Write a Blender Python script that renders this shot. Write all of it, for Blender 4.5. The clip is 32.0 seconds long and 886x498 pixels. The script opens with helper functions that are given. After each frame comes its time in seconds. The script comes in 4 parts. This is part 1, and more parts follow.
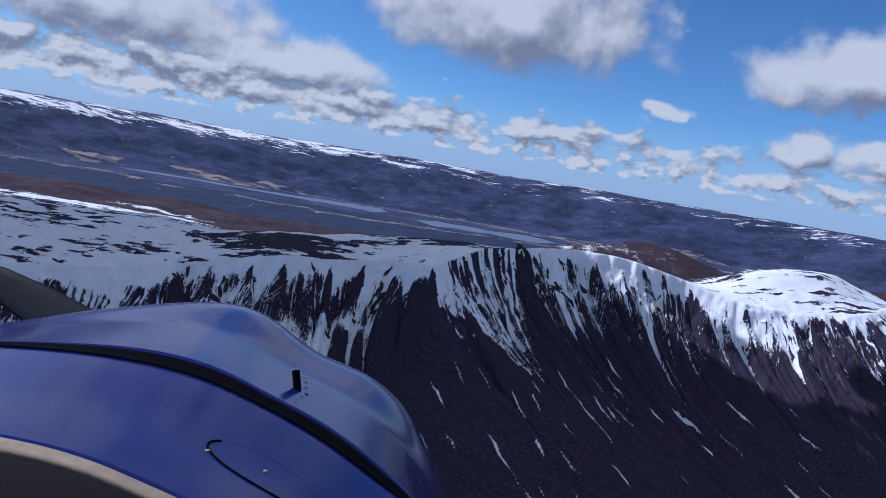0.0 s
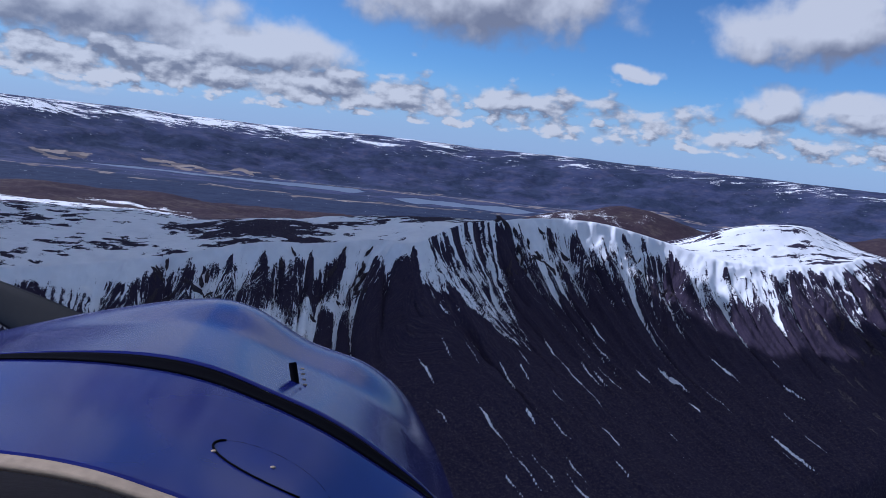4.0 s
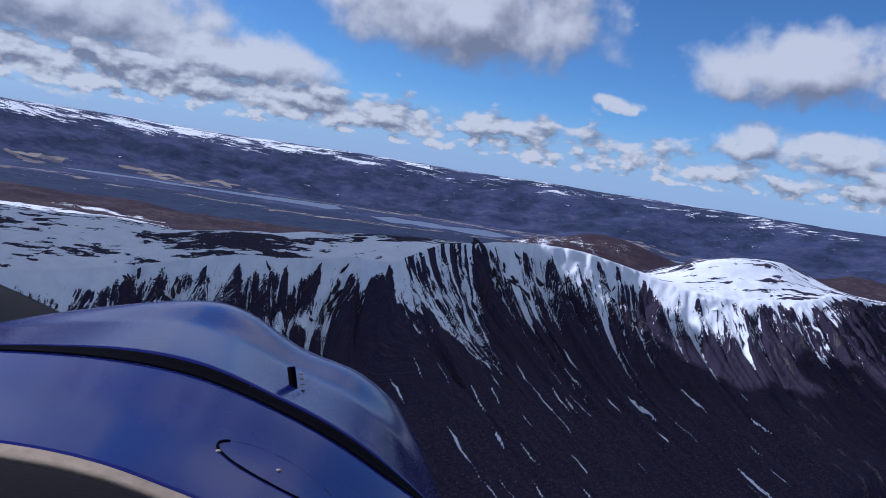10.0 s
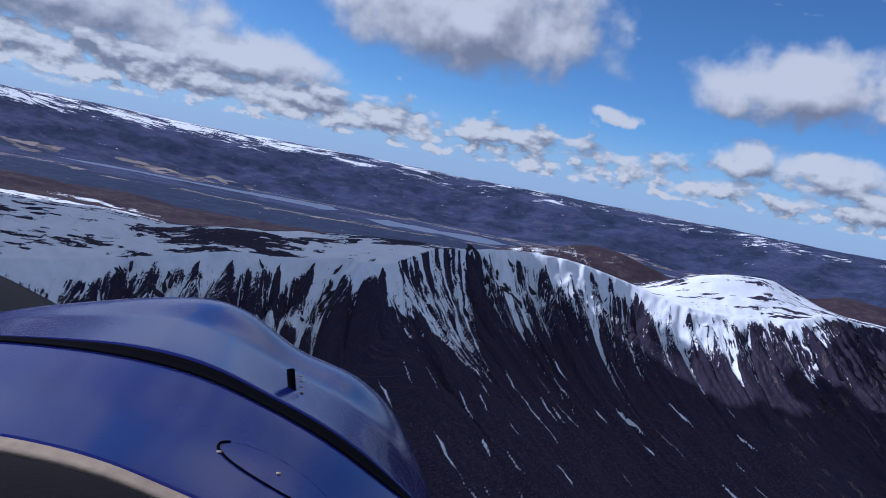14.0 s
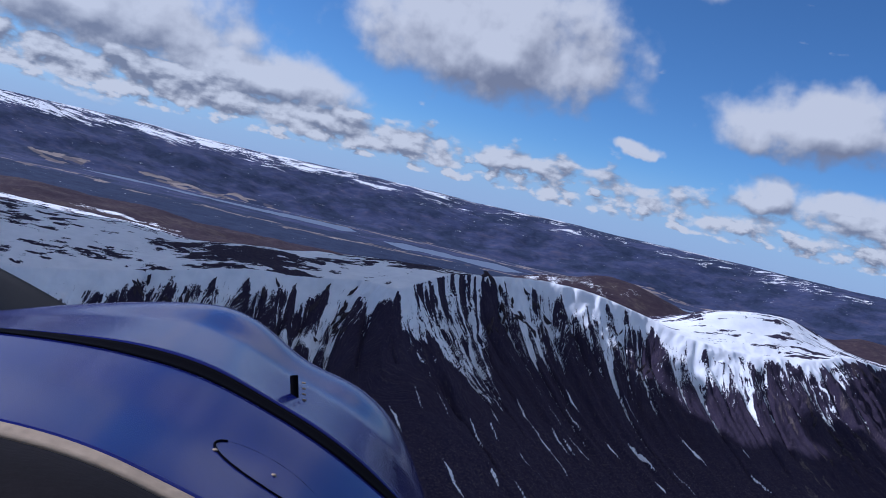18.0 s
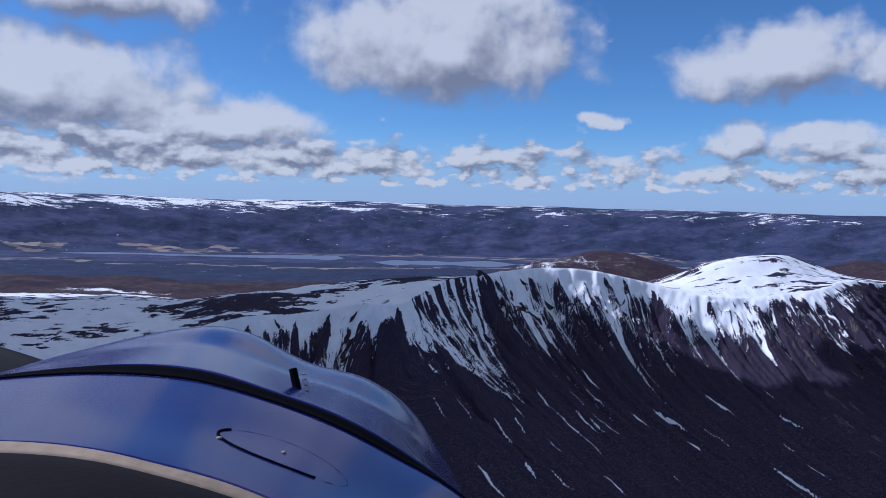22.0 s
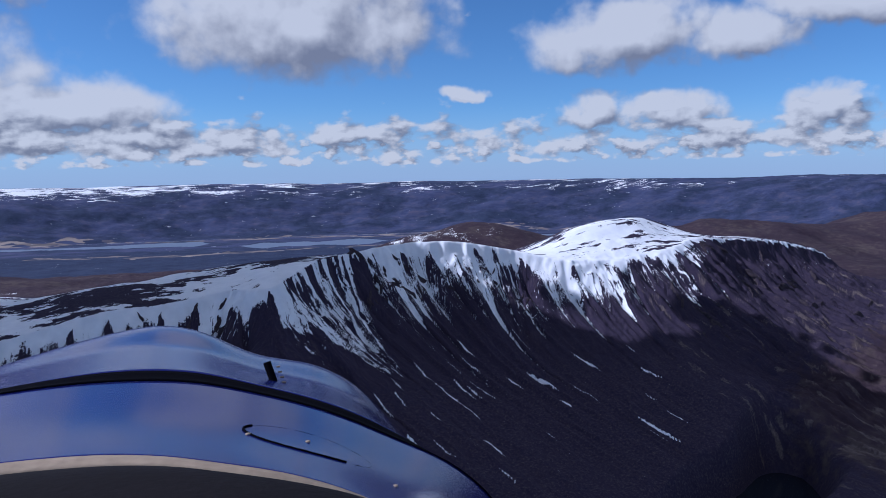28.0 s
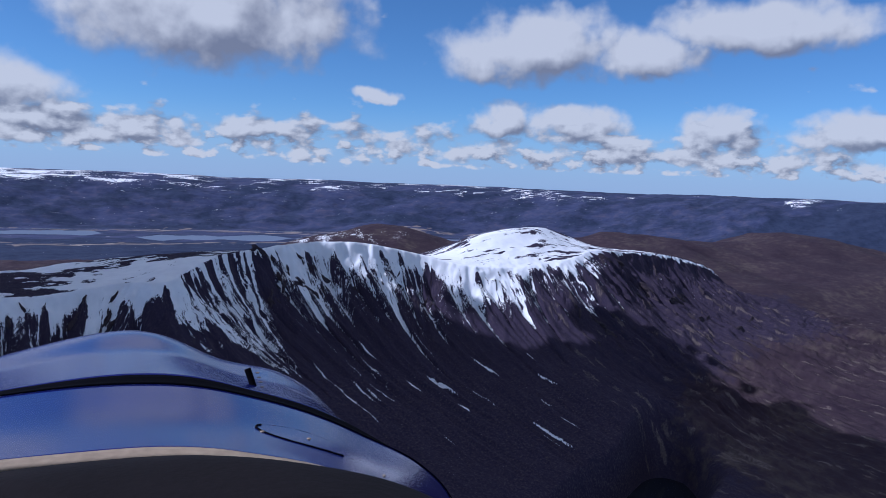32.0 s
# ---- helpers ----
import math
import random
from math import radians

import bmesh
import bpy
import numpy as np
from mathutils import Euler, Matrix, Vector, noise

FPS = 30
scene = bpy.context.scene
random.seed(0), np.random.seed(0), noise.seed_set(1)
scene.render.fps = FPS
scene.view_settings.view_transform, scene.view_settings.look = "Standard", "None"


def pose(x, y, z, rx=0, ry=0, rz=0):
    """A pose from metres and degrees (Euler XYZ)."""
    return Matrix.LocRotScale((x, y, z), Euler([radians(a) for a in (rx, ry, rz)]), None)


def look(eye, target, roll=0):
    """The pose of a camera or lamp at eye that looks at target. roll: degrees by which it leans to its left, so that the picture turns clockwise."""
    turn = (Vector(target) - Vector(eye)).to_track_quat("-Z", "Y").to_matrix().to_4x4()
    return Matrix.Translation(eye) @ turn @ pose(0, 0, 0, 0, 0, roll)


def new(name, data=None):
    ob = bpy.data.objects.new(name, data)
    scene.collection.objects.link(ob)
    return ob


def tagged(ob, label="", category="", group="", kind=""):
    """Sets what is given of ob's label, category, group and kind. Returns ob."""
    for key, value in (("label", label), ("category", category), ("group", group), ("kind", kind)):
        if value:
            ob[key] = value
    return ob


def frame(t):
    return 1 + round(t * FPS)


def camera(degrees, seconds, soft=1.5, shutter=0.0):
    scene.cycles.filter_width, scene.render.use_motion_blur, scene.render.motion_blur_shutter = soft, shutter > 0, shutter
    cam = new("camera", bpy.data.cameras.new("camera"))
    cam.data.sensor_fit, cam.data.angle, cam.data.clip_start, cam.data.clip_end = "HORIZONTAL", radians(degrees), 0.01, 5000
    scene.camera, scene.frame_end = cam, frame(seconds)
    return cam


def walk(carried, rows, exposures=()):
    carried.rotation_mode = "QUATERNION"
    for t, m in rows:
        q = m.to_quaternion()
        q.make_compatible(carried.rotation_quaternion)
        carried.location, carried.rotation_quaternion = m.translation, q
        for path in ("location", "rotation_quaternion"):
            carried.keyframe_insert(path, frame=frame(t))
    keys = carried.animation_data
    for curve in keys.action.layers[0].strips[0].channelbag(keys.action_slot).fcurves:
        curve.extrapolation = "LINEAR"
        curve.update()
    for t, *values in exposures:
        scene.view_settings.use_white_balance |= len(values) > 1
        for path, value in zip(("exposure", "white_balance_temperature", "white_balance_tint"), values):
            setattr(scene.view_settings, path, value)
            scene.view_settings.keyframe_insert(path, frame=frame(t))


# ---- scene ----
cam = camera(61.0, 32.0, 0.75)
ROWS = [
    (0.0, 7.773, 176.575, 262.461, 83.18, -9.50, -0.42),
    (0.5, 7.767, 176.577, 262.461, 83.19, -9.91, -0.58),
    (1.0, 7.765, 176.580, 262.453, 83.20, -8.55, -1.16),
    (1.5, 7.765, 176.579, 262.458, 82.95, -8.57, -1.15),
    (2.0, 7.763, 176.577, 262.465, 82.84, -9.48, -0.95),
    (2.5, 7.759, 176.580, 262.461, 82.56, -7.86, -1.68),
    (3.0, 7.763, 176.577, 262.469, 81.74, -6.10, -2.15),
    (3.5, 7.765, 176.575, 262.472, 81.54, -5.96, -2.13),
    (5.5, 7.713, 176.593, 262.448, 82.78, -7.79, -4.20),
    (6.0, 7.712, 176.596, 262.439, 83.36, -8.36, -4.05),
    (6.5, 7.717, 176.597, 262.433, 83.83, -8.86, -3.55),
    (7.0, 7.725, 176.595, 262.431, 83.97, -8.87, -3.13),
    (7.5, 7.729, 176.594, 262.431, 83.91, -8.55, -3.03),
    (8.0, 7.727, 176.595, 262.429, 83.85, -7.97, -3.30),
    (8.5, 7.726, 176.596, 262.427, 83.74, -7.16, -3.64),
    (9.0, 7.724, 176.594, 262.438, 83.46, -8.16, -3.41),
    (9.5, 7.721, 176.593, 262.443, 83.36, -8.94, -3.31),
    (10.0, 7.712, 176.596, 262.440, 83.40, -8.75, -3.88),
    (10.5, 7.700, 176.595, 262.450, 83.13, -9.90, -4.18),
    (11.0, 7.702, 176.592, 262.458, 82.75, -9.82, -4.09),
    (11.5, 7.707, 176.588, 262.468, 82.46, -10.36, -3.64),
    (12.0, 7.707, 176.588, 262.470, 82.54, -11.06, -3.36),
    (12.5, 7.710, 176.589, 262.463, 82.72, -10.42, -3.43),
    (13.0, 7.706, 176.590, 262.463, 82.83, -11.00, -3.46),
    (13.5, 7.703, 176.591, 262.460, 82.98, -11.03, -3.64),
    (14.0, 7.695, 176.598, 262.441, 83.82, -11.05, -4.09),
    (14.5, 7.694, 176.599, 262.437, 83.94, -10.75, -4.23),
    (16.5, 7.696, 176.601, 262.425, 85.15, -12.90, -3.50),
    (17.0, 7.702, 176.601, 262.419, 85.49, -12.84, -3.23),
    (17.5, 7.708, 176.599, 262.422, 85.44, -13.03, -2.85),
    (18.0, 7.711, 176.598, 262.423, 85.44, -13.12, -2.61),
    (18.5, 7.717, 176.597, 262.423, 85.32, -12.50, -2.51),
    (19.0, 7.710, 176.602, 262.412, 85.48, -11.12, -3.29),
    (19.5, 7.709, 176.605, 262.403, 85.78, -10.53, -3.56),
    (20.0, 7.714, 176.605, 262.396, 86.14, -10.37, -3.33),
    (20.5, 7.731, 176.603, 262.387, 86.15, -8.14, -3.06),
    (21.0, 7.739, 176.601, 262.379, 86.04, -5.80, -3.29),
    (21.5, 7.741, 176.601, 262.365, 86.12, -3.34, -3.87),
    (22.0, 7.742, 176.600, 262.354, 86.21, -1.43, -4.30),
    (22.5, 7.747, 176.596, 262.344, 86.24, 0.48, -4.59),
    (23.0, 7.745, 176.594, 262.338, 86.23, 1.67, -5.03),
    (23.5, 7.726, 176.597, 262.334, 86.19, 2.26, -6.21),
    (24.0, 7.706, 176.597, 262.330, 86.12, 3.06, -7.56),
    (24.5, 7.685, 176.599, 262.333, 85.98, 2.66, -8.71),
    (25.0, 7.665, 176.604, 262.345, 85.93, 0.23, -9.27),
    (25.5, 7.645, 176.605, 262.355, 85.79, -1.59, -9.96),
    (27.5, 7.600, 176.572, 262.368, 84.70, 1.01, -13.67),
    (28.0, 7.589, 176.563, 262.375, 84.45, 0.97, -14.33),
    (28.5, 7.578, 176.551, 262.387, 83.91, 1.24, -15.11),
    (29.0, 7.563, 176.540, 262.392, 83.96, 0.75, -15.89),
    (29.5, 7.545, 176.527, 262.401, 83.93, 0.06, -16.66),
    (30.0, 7.520, 176.508, 262.412, 84.05, -1.21, -17.68),
    (30.5, 7.491, 176.487, 262.433, 84.02, -3.27, -18.57),
    (31.0, 7.473, 176.461, 262.438, 84.02, -2.70, -19.63),
    (31.5, 7.460, 176.439, 262.426, 84.64, -1.60, -20.50),
    (32.0, 7.440, 176.417, 262.435, 84.74, -2.28, -21.21),
]
walk(cam, [(t, pose(x, y, z, rx, ry, rz)) for t, x, y, z, rx, ry, rz in ROWS],
     exposures=((0.0, -0.50, 5050.0, 22.0), (32.0, -0.50, 5050.0, 22.0)))

# ---- light ----
SUN_AZ, SUN_EL = -78.0, 40.0
world = bpy.data.worlds.new("sky")
scene.world = world
world.use_nodes = True
wn, wl = world.node_tree.nodes, world.node_tree.links
sky = wn.new("ShaderNodeTexSky")
sky.sky_type = 'NISHITA'
sky.sun_disc = False
sky.sun_elevation, sky.sun_rotation = radians(SUN_EL), radians(SUN_AZ)
sky.altitude, sky.air_density, sky.dust_density, sky.ozone_density = 2200.0, 0.95, 0.0, 6.0
clear = wn["Background"]
clear.inputs[1].default_value = 0.12
tint = wn.new("ShaderNodeMix")
tint.data_type, tint.blend_type = 'RGBA', 'MULTIPLY'
tint.inputs[0].default_value, tint.inputs[7].default_value = 1.0, (0.97, 1.09, 1.0, 1)
wl.new(sky.outputs[0], tint.inputs[6])
wl.new(tint.outputs[2], clear.inputs[0])


def wmath(op, x, y=0.0, z=0.0):
    k = wn.new("ShaderNodeMath")
    k.operation = op
    for i, v in enumerate((x, y, z)):
        if isinstance(v, (int, float)):
            k.inputs[i].default_value = v
        else:
            wl.new(v, k.inputs[i])
    return k.outputs[0]


def wvec(x, y, z=0.0):
    k = wn.new("ShaderNodeCombineXYZ")
    for i, v in enumerate((x, y, z)):
        if isinstance(v, (int, float)):
            k.inputs[i].default_value = v
        else:
            wl.new(v, k.inputs[i])
    return k.outputs[0]


def wnoise(v, scale, detail, rough=0.55):
    k = wn.new("ShaderNodeTexNoise")
    k.inputs["Scale"].default_value, k.inputs["Detail"].default_value, k.inputs["Roughness"].default_value = scale, detail, rough
    wl.new(v, k.inputs["Vector"])
    return k.outputs["Fac"]


def wstep(x, lo, hi):
    k = wn.new("ShaderNodeMapRange")
    k.interpolation_type = 'SMOOTHSTEP'
    k.inputs["From Min"].default_value, k.inputs["From Max"].default_value = lo, hi
    wl.new(x, k.inputs["Value"])
    return k.outputs[0]


# cumulus clouds: bearing, height of the middle, half width, half height, in degrees
CLOUDS = ((4.0, 10.9, 10.2, 5.4), (-24.5, 6.6, 12.0, 4.2), (-12.5, 4.6, 7.5, 2.3), (-20.5, 13.4, 8.5, 2.8), (28.0, 9.3, 7.0, 3.0), (36.0, 9.0, 4.4, 2.2),
          (43.5, 10.9, 7.0, 2.2), (15.9, 5.9, 1.9, 0.8), (41.0, 3.9, 3.0, 1.6), (50.5, 3.9, 4.4, 1.6), (31.0, 4.2, 3.4, 1.4), (25.6, 4.5, 2.6, 1.5),
          (-7.5, 3.0, 4.5, 1.2), (6.5, 3.1, 2.4, 0.9), (56.0, 6.4, 4.0, 1.3))
wtex = wn.new("ShaderNodeTexCoord")
wsep = wn.new("ShaderNodeSeparateXYZ")
wl.new(wtex.outputs["Generated"], wsep.inputs[0])
bearing = wmath('MULTIPLY', wmath('ARCTAN2', wsep.outputs[0], wsep.outputs[1]), 180 / math.pi)
height = wmath('MULTIPLY', wmath('ARCSINE', wsep.outputs[2]), 180 / math.pi)


size = wstep(height, 1.5, 8.0)


def vapour(du, dv):
    """How thick the cloud is in a direction, shifted by du, dv degrees."""
    u, v = wmath('ADD', bearing, du), wmath('ADD', height, dv)
    w1, w2 = wnoise(wvec(u, v, 21.0), 0.42, 3), wnoise(wvec(u, v, 35.0), 0.42, 3)
    eu, ev = wmath('ADD', u, wmath('MULTIPLY_ADD', w1, 4.0, -2.0)), wmath('ADD', v, wmath('MULTIPLY_ADD', w2, 2.0, -1.0))
    p = wvec(u, v)
    # ragged edges, coarser for the clouds higher up
    n_big, n_small = wnoise(p, 0.30, 6, 0.47), wnoise(wvec(u, wmath('MULTIPLY', v, 1.2), 7.0), 0.8, 5, 0.48)
    n = wmath('ADD', wmath('MULTIPLY', n_big, size), wmath('MULTIPLY', n_small, wmath('SUBTRACT', 1.0, size)))
    best = None
    for a, e, ra, re in CLOUDS:
        su, sv = wmath('MULTIPLY_ADD', eu, 1 / ra, -a / ra), wmath('MULTIPLY_ADD', ev, 1 / re, -e / re)
        # the base is flatter than the top
        sv = wmath('MAXIMUM', sv, wmath('MULTIPLY', sv, -1.55))
        k = wmath('ADD', wmath('MULTIPLY', su, su), wmath('MULTIPLY', sv, sv))
        best = k if best is None else wmath('MINIMUM', best, k)
    shape = wmath('SUBTRACT', 1.0, wmath('SQRT', best))
    shape = wmath('MAXIMUM', shape, -1.2)
    # broken rows of small clouds low down, then open sky with scattered ones
    row = wnoise(wvec(wmath('MULTIPLY', u, 0.85), wmath('MULTIPLY', v, 1.6), 3.0), 0.40, 4, 0.46)
    far_row = wnoise(wvec(u, wmath('MULTIPLY', v, 1.7), 17.0), 0.75, 3, 0.45)
    far_band = wmath('MULTIPLY', wstep(height, 0.3, 1.1), wmath('SUBTRACT', 1.0, wstep(height, 2.0, 4.6)))
    band = wmath('MULTIPLY', wstep(height, 0.7, 2.2), wmath('SUBTRACT', 1.0, wstep(height, 3.2, 5.6)))
    rows = wmath('ADD', wmath('MULTIPLY_ADD', row, 3.6, -1.82), wmath('MULTIPLY', band, wmath('MULTIPLY_ADD', wstep(bearing, 8.0, -18.0), 0.55, 1.0)))
    rows = wmath('ADD', rows, -0.86)
    rows = wmath('MAXIMUM', rows, wmath('ADD', wmath('MULTIPLY_ADD', far_row, 3.6, -4.45), wmath('MULTIPLY', far_band, 2.6)))
    hi = wmath('MULTIPLY_ADD', wnoise(wvec(wmath('MULTIPLY', u, 0.5), v, 11.0), 0.09, 3, 0.5), 3.0, -1.35)
    # unseen cover overhead is made denser to brighten the shaded snow
    hi = wmath('ADD', hi, wmath('MULTIPLY_ADD', wstep(height, 15.0, 22.0), 1.2, -1.2))
    shape = wmath('MAXIMUM', wmath('MAXIMUM', shape, rows), hi)
    return wmath('ADD', wmath('MULTIPLY', shape, 1.5), wmath('MULTIPLY_ADD', n, 2.1, -0.80))


thick = vapour(0.0, 0.0)
sunward = vapour(wmath('MULTIPLY_ADD', size, -0.7, -0.3), wmath('MULTIPLY_ADD', size, 1.5, 0.5))
close = vapour(wmath('MULTIPLY_ADD', size, -0.25, -0.1), wmath('MULTIPLY_ADD', size, 0.4, 0.2))
cover = wstep(thick, -0.15, 0.72)
lit = wstep(wmath('SUBTRACT', thick, sunward), -0.95, 0.75)
puff = wstep(wmath('SUBTRACT', thick, close), -0.5, 0.5)
shade = wmath('ADD', wmath('MULTIPLY', lit, 0.78), wmath('MULTIPLY_ADD', puff, 0.16, 0.06))
tone = wn.new("ShaderNodeValToRGB")
tone.color_ramp.elements[0].position, tone.color_ramp.elements[0].color = 0.12, (0.335, 0.345, 0.375, 1)
tone.color_ramp.elements[1].position, tone.color_ramp.elements[1].color = 0.92, (1.0, 0.975, 0.865, 1)
wl.new(shade, tone.inputs[0])
white = wn.new("ShaderNodeBackground")
white.inputs[1].default_value = 0.85
wl.new(tone.outputs[0], white.inputs[0])
# pale blue haze low over the horizon
haze, air = wn.new("ShaderNodeBackground"), wn.new("ShaderNodeMixShader")
haze.inputs[0].default_value, haze.inputs[1].default_value = (0.46, 0.61, 0.78, 1), 0.92
wl.new(wmath('MULTIPLY', wmath('SUBTRACT', 1.0, wstep(height, -0.5, 5.5)), 0.85), air.inputs[0])
wl.new(clear.outputs[0], air.inputs[1])
wl.new(haze.outputs[0], air.inputs[2])
both = wn.new("ShaderNodeMixShader")
wl.new(wmath('MULTIPLY', wmath('MULTIPLY', cover, 0.94), wstep(height, 0.1, 1.0)), both.inputs[0])
wl.new(air.outputs[0], both.inputs[1])
wl.new(white.outputs[0], both.inputs[2])
wl.new(both.outputs[0], wn["World Output"].inputs[0])

sun = new("sun", bpy.data.lights.new("sun", "SUN"))
sun.data.energy, sun.data.angle, sun.data.color = 5.0, radians(0.55), (1.0, 0.95, 0.88)
az, el = radians(SUN_AZ), radians(SUN_EL)
to_sun = Vector((math.sin(az) * math.cos(el), math.cos(az) * math.cos(el), math.sin(el)))
sun.matrix_world = look(to_sun * 100, (0, 0, 0))


# ---- numeric noise ----
def lattice(ix, iy, iz, seed):
    n = (ix.astype(np.int64) * 73856093) ^ (iy.astype(np.int64) * 19349663) ^ (iz.astype(np.int64) * 83492791) ^ (seed * 2654435)
    n = (n ^ (n >> 13)) * 1274126177 & 0x7FFFFFFF
    n = (n ^ (n >> 15)) * 668265263 & 0x7FFFFFFF
    return ((n >> 7) & 0xFFFF) / 65535.0


def value_noise(x, y, z=None, seed=0):
    """Smooth noise from 0 to 1."""
    x, y = np.broadcast_arrays(np.asarray(x, float), np.asarray(y, float))
    fx, fy = np.floor(x), np.floor(y)
    u, v = x - fx, y - fy
    u, v = u * u * u * (u * (u * 6 - 15) + 10), v * v * v * (v * (v * 6 - 15) + 10)
    if z is None:
        o = np.zeros_like(fx)
        a, b = lattice(fx, fy, o, seed), lattice(fx + 1, fy, o, seed)
        c, d = lattice(fx, fy + 1, o, seed), lattice(fx + 1, fy + 1, o, seed)
        return (a * (1 - u) + b * u) * (1 - v) + (c * (1 - u) + d * u) * v
    z = np.asarray(z, float)
    fz = np.floor(z)
    w = z - fz
    w = w * w * (3 - 2 * w)
    r = 0
    for dz, k in ((0, 1 - w), (1, w)):
        a, b = lattice(fx, fy, fz + dz, seed), lattice(fx + 1, fy, fz + dz, seed)
        c, d = lattice(fx, fy + 1, fz + dz, seed), lattice(fx + 1, fy + 1, fz + dz, seed)
        r = r + k * ((a * (1 - u) + b * u) * (1 - v) + (c * (1 - u) + d * u) * v)
    return r


def fbm(x, y, octaves=4, seed=0, gain=0.5):
    r, a, s = 0.0, 1.0, 0.0
    for o in range(octaves):
        r = r + a * (value_noise(x * 2.03 ** o + 17.3 * o, y * 2.03 ** o - 9.1 * o, None, seed + o) * 2 - 1)
        s += a
        a *= gain
    return r / s


def ridged(x, y, octaves=3, seed=0):
    r, a, s = 0.0, 1.0, 0.0
    for o in range(octaves):
        n = value_noise(x * 2.1 ** o + 31.7 * o, y * 1.7 ** o + 5.3 * o, None, seed + o) * 2 - 1
        r = r + a * (1 - np.abs(n) * 2)
        s += a
        a *= 0.55
    return r / s


def smooth(a, b, x):
    t = np.clip((x - a) / (b - a), 0, 1)
    return t * t * (3 - 2 * t)


# ---- materials ----
def material(name, rough=0.6, metal=0.0):
    m = bpy.data.materials.new(name)
    m.use_nodes = True
    n, l = m.node_tree.nodes, m.node_tree.links
    b = n["Principled BSDF"]
    b.inputs["Roughness"].default_value, b.inputs["Metallic"].default_value = rough, metal
    return m, n, l, b


def plain(name, colour, rough=0.6, metal=0.0, grain=0.15, scale=40.0, bump=0.1):
    """A painted or moulded surface with fine grain and broad stains."""
    m, n, l, b = material(name, rough, metal)
    co = n.new("ShaderNodeTexCoord")
    a, c = n.new("ShaderNodeTexNoise"), n.new("ShaderNodeTexNoise")
    a.inputs["Scale"].default_value, c.inputs["Scale"].default_value = scale, scale * 0.08
    a.inputs["Detail"].default_value = 6
    mix = n.new("ShaderNodeMath")
    mix.operation = 'ADD'
    l.new(co.outputs["Object"], a.inputs["Vector"])
    l.new(co.outputs["Object"], c.inputs["Vector"])
    l.new(a.outputs["Fac"], mix.inputs[0])
    l.new(c.outputs["Fac"], mix.inputs[1])
    ramp = n.new("ShaderNodeMapRange")
    ramp.inputs["From Min"].default_value, ramp.inputs["From Max"].default_value = 0.6, 1.4
    ramp.inputs["To Min"].default_value, ramp.inputs["To Max"].default_value = 1 - grain, 1 + grain
    l.new(mix.outputs[0], ramp.inputs["Value"])
    hsv = n.new("ShaderNodeHueSaturation")
    hsv.inputs["Color"].default_value = (*colour, 1)
    l.new(ramp.outputs[0], hsv.inputs["Value"])
    l.new(hsv.outputs[0], b.inputs["Base Color"])
    bp = n.new("ShaderNodeBump")
    bp.inputs["Strength"].default_value, bp.inputs["Distance"].default_value = bump, 0.002
    l.new(a.outputs["Fac"], bp.inputs["Height"])
    l.new(bp.outputs[0], b.inputs["Normal"])
    return m


